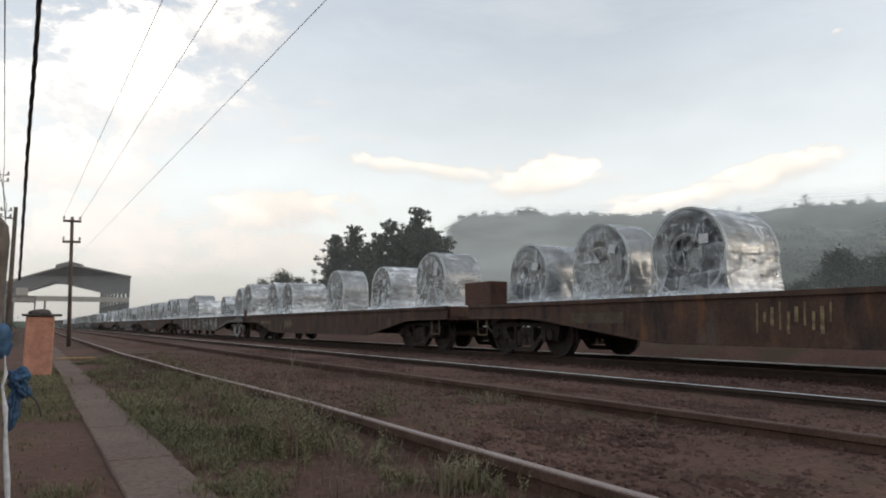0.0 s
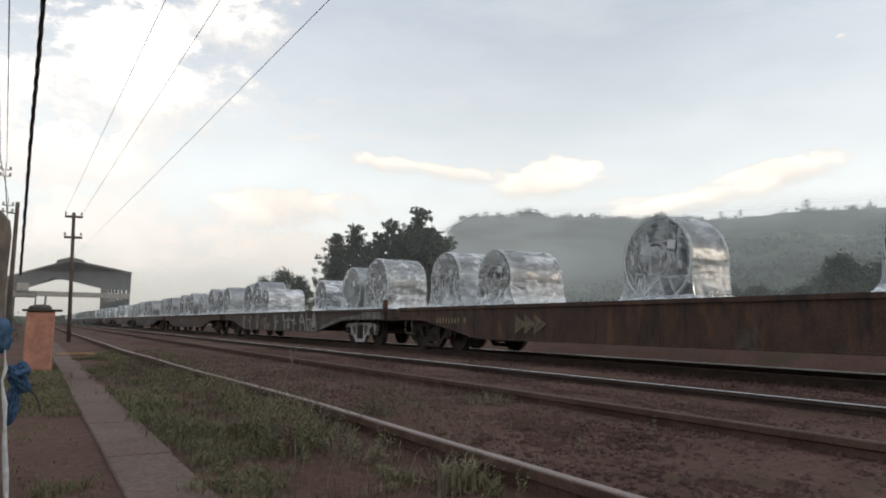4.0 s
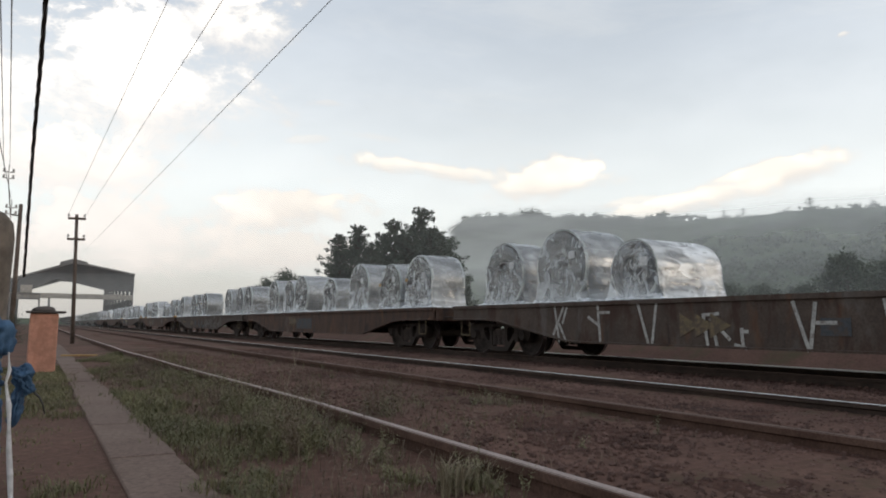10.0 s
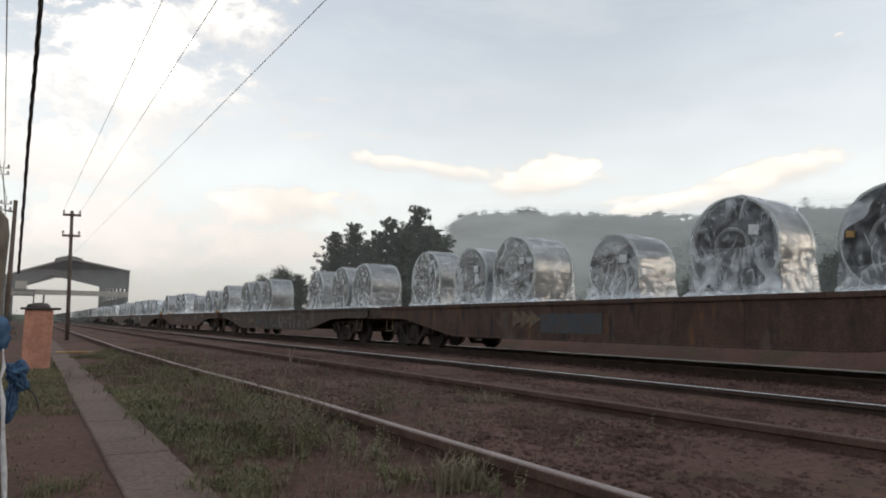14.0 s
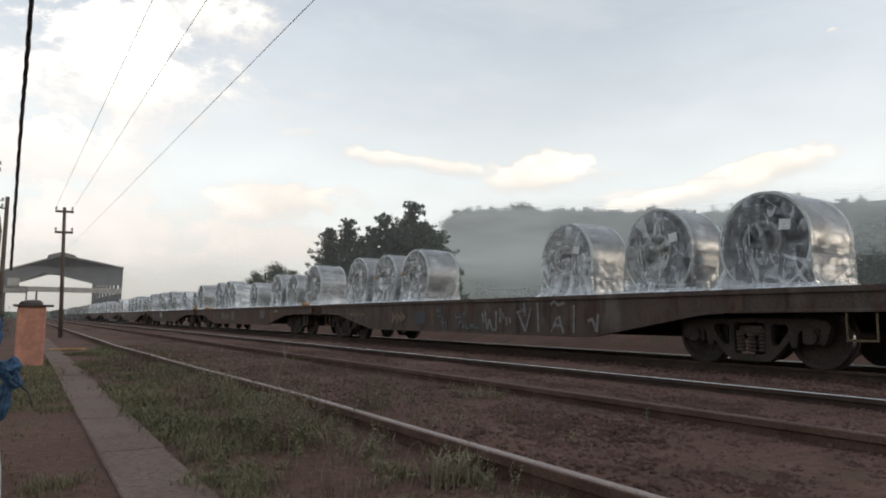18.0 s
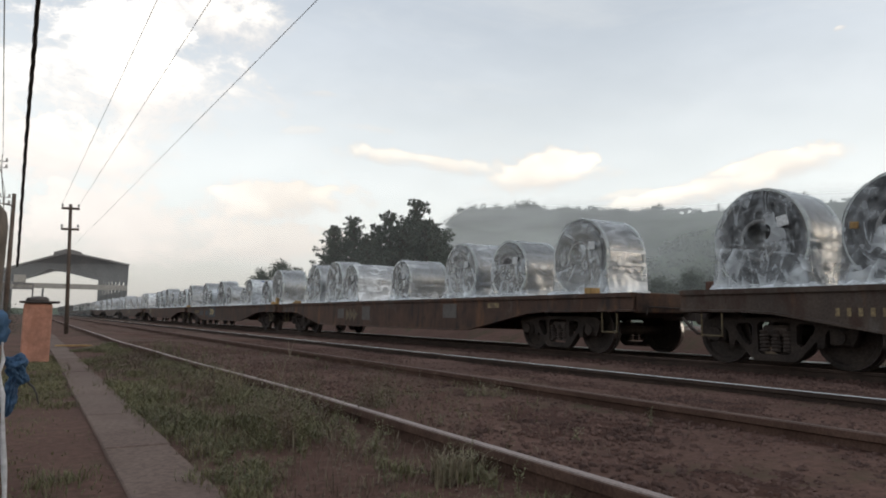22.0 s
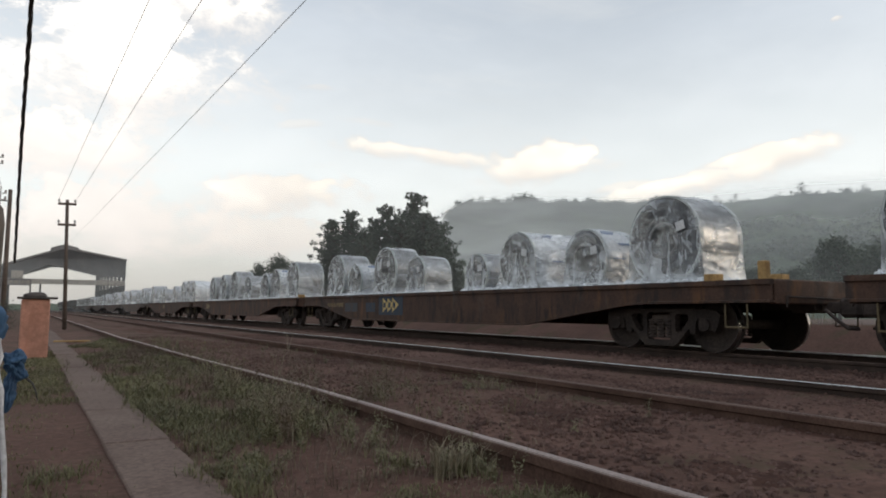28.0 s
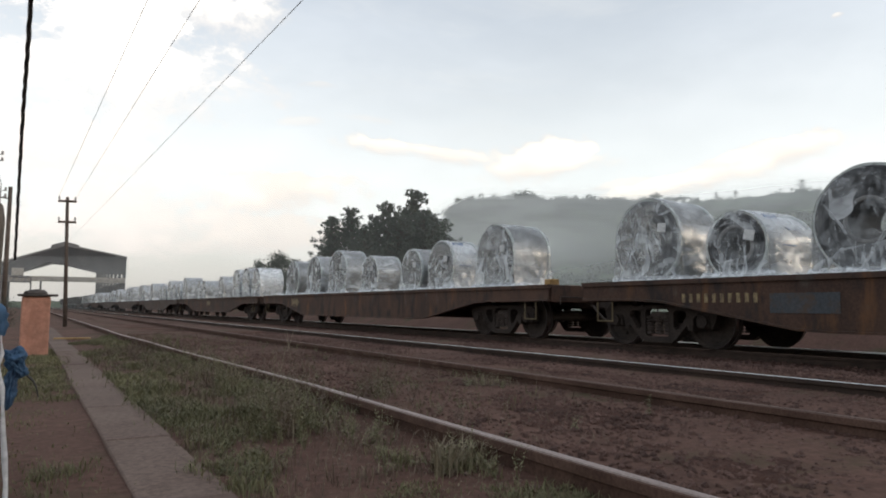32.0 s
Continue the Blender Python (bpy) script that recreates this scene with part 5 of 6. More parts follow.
def utility_pole(name, x, y, top, arms, lean, label):
    p = thing(name, pose(x, y, -0.25, 0, lean, 0), label, "utility pole")
    part("shaft", rod(bmesh.new(), (0, 0, -0.2), (0, 0, top + 0.25), 0.062, 0.046, 14), M["pole"], p, smooth=True)
    for z, half, at in arms:
        part("crossarm", boxed(at - half, at + half, -0.09, -0.05, z + 0.21, z + 0.28, 0.008), M["pole"], p)
        for s in (-1, 1):
            bm = bmesh.new()
            insulator(bm, at + s * (half - 0.03), z + 0.28)
            part("insulator", bm, M["ceramic"], p)
    return p


utility_pole("utility_pole", 0.97, 23.4, 3.78, ((3.65, 0.245, 0.0), (3.02, 0.245, 0.0)), -1.6, "thin wooden utility pole with two short crossarms")
left_pole = utility_pole("utility_pole", -0.52, 20.0, 3.45, (), 0.0, "grey utility pole with bracketed insulators beside the boundary")
for name, x, z in (("insulator", -0.20, 3.35), ("insulator", -0.31, 4.25)):
    bm = bmesh.new()
    rod(bm, (x, 0, z - 0.05), (x, 0, z + 0.42), 0.012, seg=6)
    for k in (-1, 1):
        for h in (0.08, 0.24):
            rod(bm, (x + 0.02 * k, 0, z + h), (x + 0.11 * k, 0, z + h + 0.01), 0.014, 0.012, 8)
            rod(bm, (x + 0.10 * k, 0, z + h), (x + 0.10 * k, 0, z + h + 0.09), 0.030, 0.022, 8)
    part(name, bm, M["ceramic"], left_pole, "pale insulator cluster")
bm = rod(bmesh.new(), (0, 0, 3.4), (-0.21, 0, 3.42), 0.016, seg=6)
rod(bm, (-0.2, 0, 3.36), (-0.31, 0, 4.3), 0.012, seg=6)
part("bracket", bm, M["pole"], left_pole)


def span(name, pts, r, label, seg=6, mat="thin_wire"):
    v, f = tube(pts, r, seg)
    return tagged(new(name, mesh_from(name, v, f, M[mat], True)), label, "cable")


def sag(a, b, drop, n=24):
    a, b = Vector(a), Vector(b)
    return [a.lerp(b, i / n) - Vector((0, 0, drop * 4 * (i / n) * (1 - i / n))) for i in range(n + 1)]


def through_two(a, b, y0, y1):
    a, b = Vector(a), Vector(b)
    d = (b - a) / (b.y - a.y)
    return a + d * (y0 - a.y), a + d * (y1 - a.y)


span("overhead_wire", sag(*through_two((2.2, 5.8, 3.55), (2.2, 41.5, 4.63), -8, 60), 0.0), 0.0042, "thin dark overhead wire across the sky")
span("overhead_wire", sag(*through_two((1.43, 6.9, 3.8), (1.10, 23.4, 3.80), -8, 23.4), 0.0), 0.0038, "thin pale overhead wire from the pole", 6, "pale_wire")
span("overhead_wire", sag(*through_two((0.95, 7.2, 3.8), (0.64, 23.4, 3.80), -8, 23.4), 0.0), 0.0038, "thin pale overhead wire from the pole", 6, "pale_wire")
for a, b in (((-0.95, 20.0, 4.4), (-0.39, 6.0, 2.91)), ((-0.82, 20.0, 4.4), (-0.318, 6.0, 2.92)), ((-0.72, 20.0, 3.5), (-0.36, 6.0, 2.0))):
    span("overhead_wire", sag(*through_two(a, b, -4.0, 20.0), 0.0), 0.005, "thin overhead wire along the boundary")
drop = [(-0.164, 9.6, 1.05), (-0.148, 8.6, 1.45), (-0.13, 7.4, 1.86), (-0.11, 6.3, 2.14), (-0.092, 5.5, 2.29), (-0.075, 4.6, 2.45), (-0.05, 3.0, 2.85), (0.0, 0.0, 3.5), (0.03, -4.0, 4.2)]
strand = []
for i in range(len(drop) - 1):
    for k in range(14):
        strand.append(Vector(drop[i]).lerp(Vector(drop[i + 1]), k / 14))
cable = thing("twisted_cable", pose(0, 0, 0), "thick black twisted overhead cable bundle", "cable")
for s in range(3):
    pts = []
    for i, p in enumerate(strand):
        a = i * 0.5 + s * 2.094
        w = 0.0085 + 0.0045 * noise.noise((i * 0.19, s, 3))
        pts.append(p + Vector((w * math.cos(a), 0, w * math.sin(a))))
    v, f = tube(pts, 0.0078, 6)
    part("strand", mesh_from("strand", v, f, M["wire"], True), None, cable)

# ---- the pillar, post and tied cloth at the boundary ----
pil = thing("plastered_pillar", pose(0.088, 10.5, -0.20), "terracotta plastered pillar with a dark overhanging cap slab", "pillar")
bm = boxed(-0.163, 0.163, -0.163, 0.163, 0, 0.82, 0.012)
part("shaft", bm, M["plaster"], pil)
part("cap_slab", boxed(-0.212, 0.247, -0.212, 0.212, 0.824, 0.852, 0.008), M["cap"], pil)
bm = bmesh.new()
bmesh.ops.create_icosphere(bm, subdivisions=2, radius=1)
for v in bm.verts:
    v.co = Vector((v.co.x * 0.15, v.co.y * 0.13, max(-0.2, v.co.z) * 0.055)) * (1 + 0.2 * noise.noise(v.co * 1.5))
part("cap_stone", bm, M["cap"], pil, at=pose(0.0, 0, 0.862))

post = thing("wooden_post", pose(-0.238, 3.2, -0.26, 0, 1.2, 0), "thick weathered wooden post with a rounded top", "post")
v, f = lathe([(-0.1, 0.001), (-0.1, 0.125), (0.6, 0.122), (1.10, 0.118), (1.16, 0.108), (1.195, 0.08), (1.21, 0.04), (1.213, 0.001)], 22, "Z")
v = [(a * (1 + 0.05 * noise.noise((a * 8, b * 8, c * 1.2))), b * (1 + 0.05 * noise.noise((a * 8, b * 8, c * 1.2))), c) for a, b, c in v]
part("shaft", mesh_from("shaft", v, f, M["post"], True), None, post)

cloth = thing("tied_tarpaulin", pose(-0.15, 2.1, -0.145), "crumpled blue tarpaulin pleated and tied to the fence", "tarpaulin")


def roll(rx, ry, z0, z1, amp, seed, n=34, m=12, lobe=0.5):
    """A crumpled roll of cloth: bulging between its ends."""
    v, f = [], []
    for j in range(m + 1):
        z = z0 + (z1 - z0) * j / m
        bulge = 1 - lobe * (2 * j / m - 1) ** 4
        for i in range(n):
            a = 2 * math.pi * i / n
            w = 1 + amp * noise.noise((math.cos(a) * 2.2 + seed, math.sin(a) * 2.2, z * 11 + seed)) + 0.6 * amp * noise.noise((math.cos(a) * 6 + seed, math.sin(a) * 6, z * 60)) + 0.4 * amp * noise.noise((math.cos(a) * 13 + seed, math.sin(a) * 13, z * 130))
            v.append((rx * w * bulge * math.cos(a), ry * w * bulge * math.sin(a), z))
    for j in range(m):
        for i in range(n):
            k = (i + 1) % n
            f.append((j * n + i, j * n + k, (j + 1) * n + k, (j + 1) * n + i))
    f += [tuple(range(n))[::-1], tuple(m * n + i for i in range(n))]
    return v, f


part("cloth_panel", mesh_from("cloth_panel", *roll(0.086, 0.05, 0.0, 0.455, 0.12, 2.0, 60, 40, 0.0), M["blue_cloth"], True), None, cloth)
for i in range(6):
    z = 0.44 + 0.036 * i
    part("cloth_fold", mesh_from("cloth_fold", *roll(0.080 - 0.004 * (i % 2), 0.054, z, z + 0.05, 0.22, i * 3.1, 60, 14, 0.35), M["blue_cloth"], True), None, cloth)
part("cloth_lump", mesh_from("cloth_lump", *roll(0.026, 0.035, 0.565, 0.655, 0.7, 4.0, 22, 10, 0.6), M["blue_cloth"], True), None, cloth, at=pose(0.078, -0.02, 0))
part("cloth_knot", mesh_from("cloth_knot", *roll(0.017, 0.024, -0.028, 0.034, 1.0, 9.0, 44, 24, 0.5), M["blue_cloth"], True), None, cloth, at=pose(0.134, -0.03, 0.492, 0, -28, 0))
part("cloth_knot", mesh_from("cloth_knot", *roll(0.016, 0.022, -0.02, 0.028, 1.0, 13.0, 44, 24, 0.5), M["blue_cloth"], True), None, cloth, at=pose(0.126, -0.035, 0.520, 0, 60, 0))
part("cloth_tail", mesh_from("cloth_tail", *roll(0.013, 0.017, -0.09, 0.02, 0.8, 17.0, 36, 24, 0.7), M["blue_cloth"], True), None, cloth, at=pose(0.124, -0.03, 0.475, 0, 8, 0))
v, f = tube([(0.148, -0.035, 0.488), (0.158, -0.035, 0.470), (0.170, -0.035, 0.458), (0.178, -0.035, 0.440), (0.184, -0.035, 0.415)], lambda u: 0.0042 * (1 - 0.6 * u), 6)
part("loose_cord", mesh_from("loose_cord", v, f, M["wire"], True), None, cloth)
edge = [(0.136, 0.21), (0.131, 0.27), (0.124, 0.34), (0.120, 0.40), (0.117, 0.445), (0.111, 0.475), (0.107, 0.50), (0.113, 0.53), (0.109, 0.56), (0.108, 0.575)]
sv, sf = [], []
for i, (x, z) in enumerate([(0.14, 0.0), (0.138, 0.1)] + edge):
    x -= 0.012
    w = 0.0075 - 0.0005 * i + 0.0015 * math.sin(i * 2.3)
    sv += [(x - w, -0.068, z), (x + w, -0.066, z), (x + w, -0.060, z), (x - w, -0.060, z)]
for i in range(len(edge) + 1):
    for k in range(4):
        sf.append((i * 4 + k, i * 4 + (k + 1) % 4, (i + 1) * 4 + (k + 1) % 4, (i + 1) * 4 + k))
part("white_strap", mesh_from("white_strap", sv, sf, M["strap"], True), None, cloth, "irregular white strap along the cloth's edge")

plank = new("plank", finish(boxed(-0.31, 0.31, -0.06, 0.06, 0, 0.03, 0.006), "plank", M["timber"]))
plank.matrix_basis = pose(0.75, 14.8, -0.13, 0, 0, -8)
tagged(plank, "pale weathered plank lying in the grass", "plank")


barrier = thing("track_barrier", pose(-0.62, 44.0, -0.2), "small pale metal barrier frame far down the yard", "barrier")
for z in (1.95, 2.22):
    part("crossbar", boxed(-0.72, 0.72, -0.04, 0.04, z, z + 0.09, 0.01), M["shed_roof"], barrier)
for i in range(6):
    part("upright", boxed(-0.04, 0.04, -0.03, 0.03, 1.95 if 0 < i < 5 else 0.0, 2.3), M["shed_roof"], barrier, at=pose(-0.68 + 0.272 * i, 0.075, 0))

# ---- trees, hill, mist ----


def leaves(rnd, centres, count, size):
    """Small leaf sprays scattered in clumps; centres are (place, radius)."""
    v, f = [], []
    tot = sum(r ** 2 for _, r in centres)
    for c, r in centres:
        for _ in range(max(4, int(count * r * r / tot))):
            d = Vector((rnd.gauss(0, 1), rnd.gauss(0, 1), rnd.gauss(0, 1))).normalized() * r * rnd.uniform(0.3, 1.2)
            p = c + Vector((d.x, d.y, d.z * 0.85))
            a, b = Vector((rnd.gauss(0, 1), rnd.gauss(0, 1), rnd.gauss(0, 1))).normalized(), Vector((rnd.gauss(0, 1), rnd.gauss(0, 1), rnd.gauss(0, 1))).normalized()
            s = size * rnd.uniform(0.5, 1.3)
            n = len(v)
            v += [p - a * s, p + b * s * 0.7, p + a * s, p - b * s * 0.6]
            f.append((n, n + 1, n + 2, n + 3))
    return v, f


def tree(name, x, y, height, width, seed, label, conic=True, count=2600, leaf="leaf", base=-0.6, size=0.0):
    rnd = random.Random(seed)
    t = thing(name, pose(x, y, base), label, "tree", "trees behind the railway")
    bm = bmesh.new()
    rod(bm, (0, 0, -0.3), (0.02 * height, 0, height * 0.55), height * 0.022, height * 0.012, 9)
    rod(bm, (0.02 * height, 0, height * 0.55), (0, 0, height * 0.96), height * 0.012, height * 0.003, 7)
    centres = []
    n = 120 if conic else 60
    for i in range(n):
        u = (i + 0.5) / n
        a = i * 2.4 + rnd.uniform(-0.4, 0.4)
        if conic:
            z = height * (0.16 + 0.83 * u)
            r = width * 0.5 * (1.04 - u) ** 0.42 * rnd.uniform(0.2, 1.25) * (0.6 + 0.4 * math.sin(min(1, u * 4) * 1.57))
        else:
            z = height * (0.32 + 0.6 * u) + rnd.uniform(-0.05, 0.05) * height
            r = width * 0.5 * math.sqrt(max(0.05, 1 - (2 * u - 0.85) ** 2)) * rnd.uniform(0.35, 1.0)
        p = Vector((r * math.cos(a), r * math.sin(a), z))
        rod(bm, (0, 0, z - 0.10 * height * (0.6 if conic else 1.2)), p, height * 0.006, height * 0.002, 5)
        cr = width * (0.075 if conic else 0.14) * rnd.uniform(0.7, 1.25) * (1.25 - 0.75 * u if conic else 1)
        centres.append((p, cr))
        if conic:
            centres.append((p * 0.55 + Vector((0, 0, z * 0.45)), cr * 1.1))
    part("trunk", bm, M["bark"], t)
    v, f = leaves(rnd, centres, count, size or 0.0125 * height if conic else 0.017 * height)
    part("crown", mesh_from("crown", v, f, M[leaf]), None, t)
    return t


def place(az, dist):
    return math.sin(radians(az)) * dist, math.cos(radians(az)) * dist


def el_height(el, dist, base=-0.6):
    return math.tan(radians(el)) * dist + EYE - base


DIST = 62.0
for i, (az, el, wd, d) in enumerate(((21.9, 7.5, 2.9, 62), (23.5, 8.3, 3.2, 64), (24.6, 6.6, 3.6, 60), (25.5, 7.7, 2.6, 66), (26.5, 8.8, 3.2, 63), (27.6, 7.9, 3.4, 61), (28.8, 9.9, 3.4, 64), (29.6, 8.2, 4.2, 62), (30.6, 7.6, 4.0, 64))):
    d *= 1.9
    x, y = place(az, d)
    tree("conifer_tree", x, y, el_height(el, d), wd * 3.0, 20 + i, "dark tall ragged evergreen tree against the sky", True, 16000)
for i, (az, el, wd, d) in enumerate(((29.6, 8.0, 6.0, 66), (31.2, 6.3, 4.0, 66), (27.3, 7.2, 5.5, 66), (24.4, 6.2, 5.0, 66), (22.0, 5.6, 3.4, 66))):
    d *= 1.9
    x, y = place(az, d)
    tree("evergreen_tree", x, y, el_height(el, d), wd * 2.3, 40 + i, "dark dense bushy tree among the evergreens", True, 14000)
for i, (az, el, wd, d) in enumerate(((17.7, 4.4, 6.2, 95), (16.2, 3.7, 4.5, 96), (19.0, 3.9, 3.8, 94))):
    x, y = place(az, d)
    tree("broadleaf_tree", x, y, el_height(el, d), wd, 50 + i, "low dark round-topped tree behind the train", False, 7000, "leaf", -0.6, 0.24)
for i, (az, el, wd, d) in enumerate(((61.3, 5.6, 6.5, 78), (64.2, 5.1, 7.5, 74), (67.5, 5.6, 8.0, 76), (58.6, 3.4, 5.5, 84), (51.0, 3.9, 6.5, 84), (53.4, 3.5, 6.5, 82), (55.8, 3.4, 7.0, 86), (48.6, 3.4, 6.5, 88), (46.4, 2.7, 5.5, 90))):
    x, y = place(az, d)
    tree("bush", x, y, el_height(el, d), wd, 60 + i, "dark green field bush in the mist", False, 7000, "leaf_far")
x, y = place(-1.35, 19.0)
tree("bush", x, y, 0.95, 0.9, 71, "small dark green bush behind the pillar", False, 900, "leaf", -0.25)

# hill: ridge elevation by azimuth; past 70 unseen, raised to darken the coils' reflections
RIDGE = ((-40, 0.2), (5, 0.3), (14, 0.5), (22, 1.0), (27, 2.8), (30.5, 7.0), (33, 8.5), (35, 8.7), (38, 8.75), (43, 8.65), (48, 8.5), (54, 8.55), (59, 8.85), (64, 8.7), (75, 8.0), (95, 7.5), (130, 6.5), (170, 6.0), (200, 4.0))


def ridge(az):
    for (a, e), (b, g) in zip(RIDGE, RIDGE[1:]):
        if a <= az <= b:
            u = (az - a) / (b - a)
            u = u * u * (3 - 2 * u)
            return e + (g - e) * u
    return 0.2


hv, hf = [], []
NA, NR = 300, 26
for i in range(NA + 1):
    az = -30 + 230 * i / NA
    for j in range(NR + 1):
        u = j / NR
        d = 130 + 330 * u
        top = math.tan(radians(ridge(az))) * 420
        s = min(1.0, max(0.0, (d - 150) / 270))
        z = -1.5 + (top + 1.5 + EYE) * (s ** 1.25) if d <= 420 else (top + EYE) * (1 - ((d - 420) / 200) ** 2)
        z += s * (2.2 * noise.noise((az * 0.9, d * 0.03, 0)) + 1.0 * noise.noise((az * 3.1, d * 0.09, 3))) * (0.3 if abs(d - 420) < 15 else 1)
        x, y = place(az, d)
        hv.append((x, y, z))
for i in range(NA):
    for j in range(NR):
        a = i * (NR + 1) + j
        hf.append((a, a + 1, a + NR + 2, a + NR + 1))
hill = tagged(new("hill", mesh_from("hill", hv, hf, M["hill"], True)), "long green wooded hill under morning mist, with added unseen flank", "hill", kind="structure")

rnd = random.Random(5)
cents = []
for i in range(230):
    az = rnd.uniform(30.5, 49) if i < 170 else rnd.uniform(49, 70)
    d = rnd.uniform(385, 425)
    big = 3.6 if az < 49 else 1.7
    r = big * rnd.uniform(0.6, 1.3)
    x, y = place(az, d)
    z = math.tan(radians(ridge(az))) * d + EYE + r * rnd.uniform(-0.3, 0.35)
    for k in range(3):
        cents.append((Vector((x + rnd.uniform(-r, r), y + rnd.uniform(-r, r), z + rnd.uniform(-0.5, 0.3) * r)), r * rnd.uniform(0.5, 0.9)))
for az, r in ((33.2, 4.6), (33.8, 4.0), (37.2, 4.4), (38.0, 5.2), (38.8, 3.8), (35.6, 3.0), (41.0, 2.6), (45.5, 2.4), (47.6, 2.2), (49.6, 2.2), (50.1, 2.2), (50.6, 2.2), (51.1, 2.2)):
    x, y = place(az, 410)
    z = math.tan(radians(ridge(az))) * 410 + r * 0.9
    for k in range(6):
        cents.append((Vector((x + rnd.uniform(-r, r), y + rnd.uniform(-r, r), z + rnd.uniform(-0.3, 0.4) * r)), r * rnd.uniform(0.4, 0.75)))
v, f = leaves(rnd, cents, 26000, 0.75)
tagged(new("ridge_woods", mesh_from("ridge_woods", v, f, M["leaf_far"])), "line of misty trees along the hill's crest", "woods", kind="stuff")
cents = []
for i in range(1000):
    az, d = rnd.uniform(29, 72), rnd.uniform(200, 390)
    x, y = place(az, d)
    s = min(1.0, max(0.0, (d - 150) / 270))
    z = -1.5 + (math.tan(radians(ridge(az))) * 420 + 2) * (s ** 1.25)
    cents.append((Vector((x, y, z + 0.6)), rnd.uniform(1.2, 3.4)))
v, f = leaves(rnd, cents, 36000, 0.85)
tagged(new("hillside_woods", mesh_from("hillside_woods", v, f, M["leaf_far"])), "scattered dark trees and scrub on the misty slope", "woods", kind="stuff")
x, y = place(59.2, 400)
tree("hill_tree", x, y, 7.5, 6.0, 90, "lone round tree on the hill's crest", False, 1200, "leaf_far", math.tan(radians(ridge(59.2))) * 400 - 0.6, 0.4)
for az, hgt in ((53.2, 5.5), (54.6, 5.8), (63.2, 5.0)):
    x, y = place(az, 400)
    tree("hill_tree", x, y, hgt, 4.2, int(az * 10), "small round tree on the hill's crest", False, 800, "leaf_far", math.tan(radians(ridge(az))) * 400 - 0.6, 0.4)


def mist_material(most):
    """Pale haze as a sheet's colour: mostly see-through, denser where its own density attribute says so."""
    m, t, p = material("thin_mist")
    tc = t.nodes.new("ShaderNodeTexCoord").outputs["Object"]
    dens = t.nodes.new("ShaderNodeAttribute")
    dens.attribute_name = "mist_share"
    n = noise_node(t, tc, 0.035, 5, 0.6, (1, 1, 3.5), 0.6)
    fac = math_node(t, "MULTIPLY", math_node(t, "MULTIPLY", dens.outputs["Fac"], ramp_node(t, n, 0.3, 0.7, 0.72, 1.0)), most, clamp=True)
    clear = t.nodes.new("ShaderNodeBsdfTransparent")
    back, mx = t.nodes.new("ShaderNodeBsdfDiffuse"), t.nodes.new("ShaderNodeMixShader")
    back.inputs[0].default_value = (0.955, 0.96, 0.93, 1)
    link(t, fac, mx.inputs[0])
    link(t, clear.outputs[0], mx.inputs[1])
    link(t, back.outputs[0], mx.inputs[2])
    link(t, mx.outputs[0], t.nodes["Material Output"].inputs[0])
    return m


def mist_bank(dist, most, a0, a1, share, over, low=0.75, lean=1.2):
    """A mist sheet that paints the haze, leaned back to catch sky light; it thins out over the ridge line and towards
    its ends.
    """
    v, f, dens = [], [], []
    n, m = 90, 30
    for i in range(n + 1):
        az = a0 + (a1 - a0) * i / n
        rise = math.tan(radians(ridge(az))) * share
        edge = rise * dist / (1 - lean * rise) + 1.9
        top = edge + over
        end = min(1.0, min(i, n - i) / (0.16 * n))
        east = max(0.0, min(1.0, (az - 38) / 14))
        for j in range(m + 1):
            z = top * (j / m)
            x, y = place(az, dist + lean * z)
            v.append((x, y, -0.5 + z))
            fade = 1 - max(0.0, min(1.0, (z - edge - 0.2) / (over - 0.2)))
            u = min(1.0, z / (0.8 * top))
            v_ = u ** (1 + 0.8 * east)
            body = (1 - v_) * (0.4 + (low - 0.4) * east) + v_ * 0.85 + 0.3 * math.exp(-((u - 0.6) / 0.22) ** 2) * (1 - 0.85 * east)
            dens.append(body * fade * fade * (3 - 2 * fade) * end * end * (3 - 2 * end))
    for i in range(n):
        for j in range(m):
            a = i * (m + 1) + j
            f.append((a, a + m + 1, a + m + 2, a + 1))
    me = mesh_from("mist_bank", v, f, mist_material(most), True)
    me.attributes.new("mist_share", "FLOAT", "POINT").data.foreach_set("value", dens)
    tagged(new("mist_bank", me), "thin mist sheet painting haze before hill, trees and shed", "mist", kind="stuff")


# haze over trees, hill and shed is painted by these translucent sheets
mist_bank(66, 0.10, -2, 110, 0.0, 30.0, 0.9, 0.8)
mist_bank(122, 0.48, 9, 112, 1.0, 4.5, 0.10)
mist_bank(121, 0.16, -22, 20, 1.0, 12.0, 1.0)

# ---- weeds, stones, straw ----


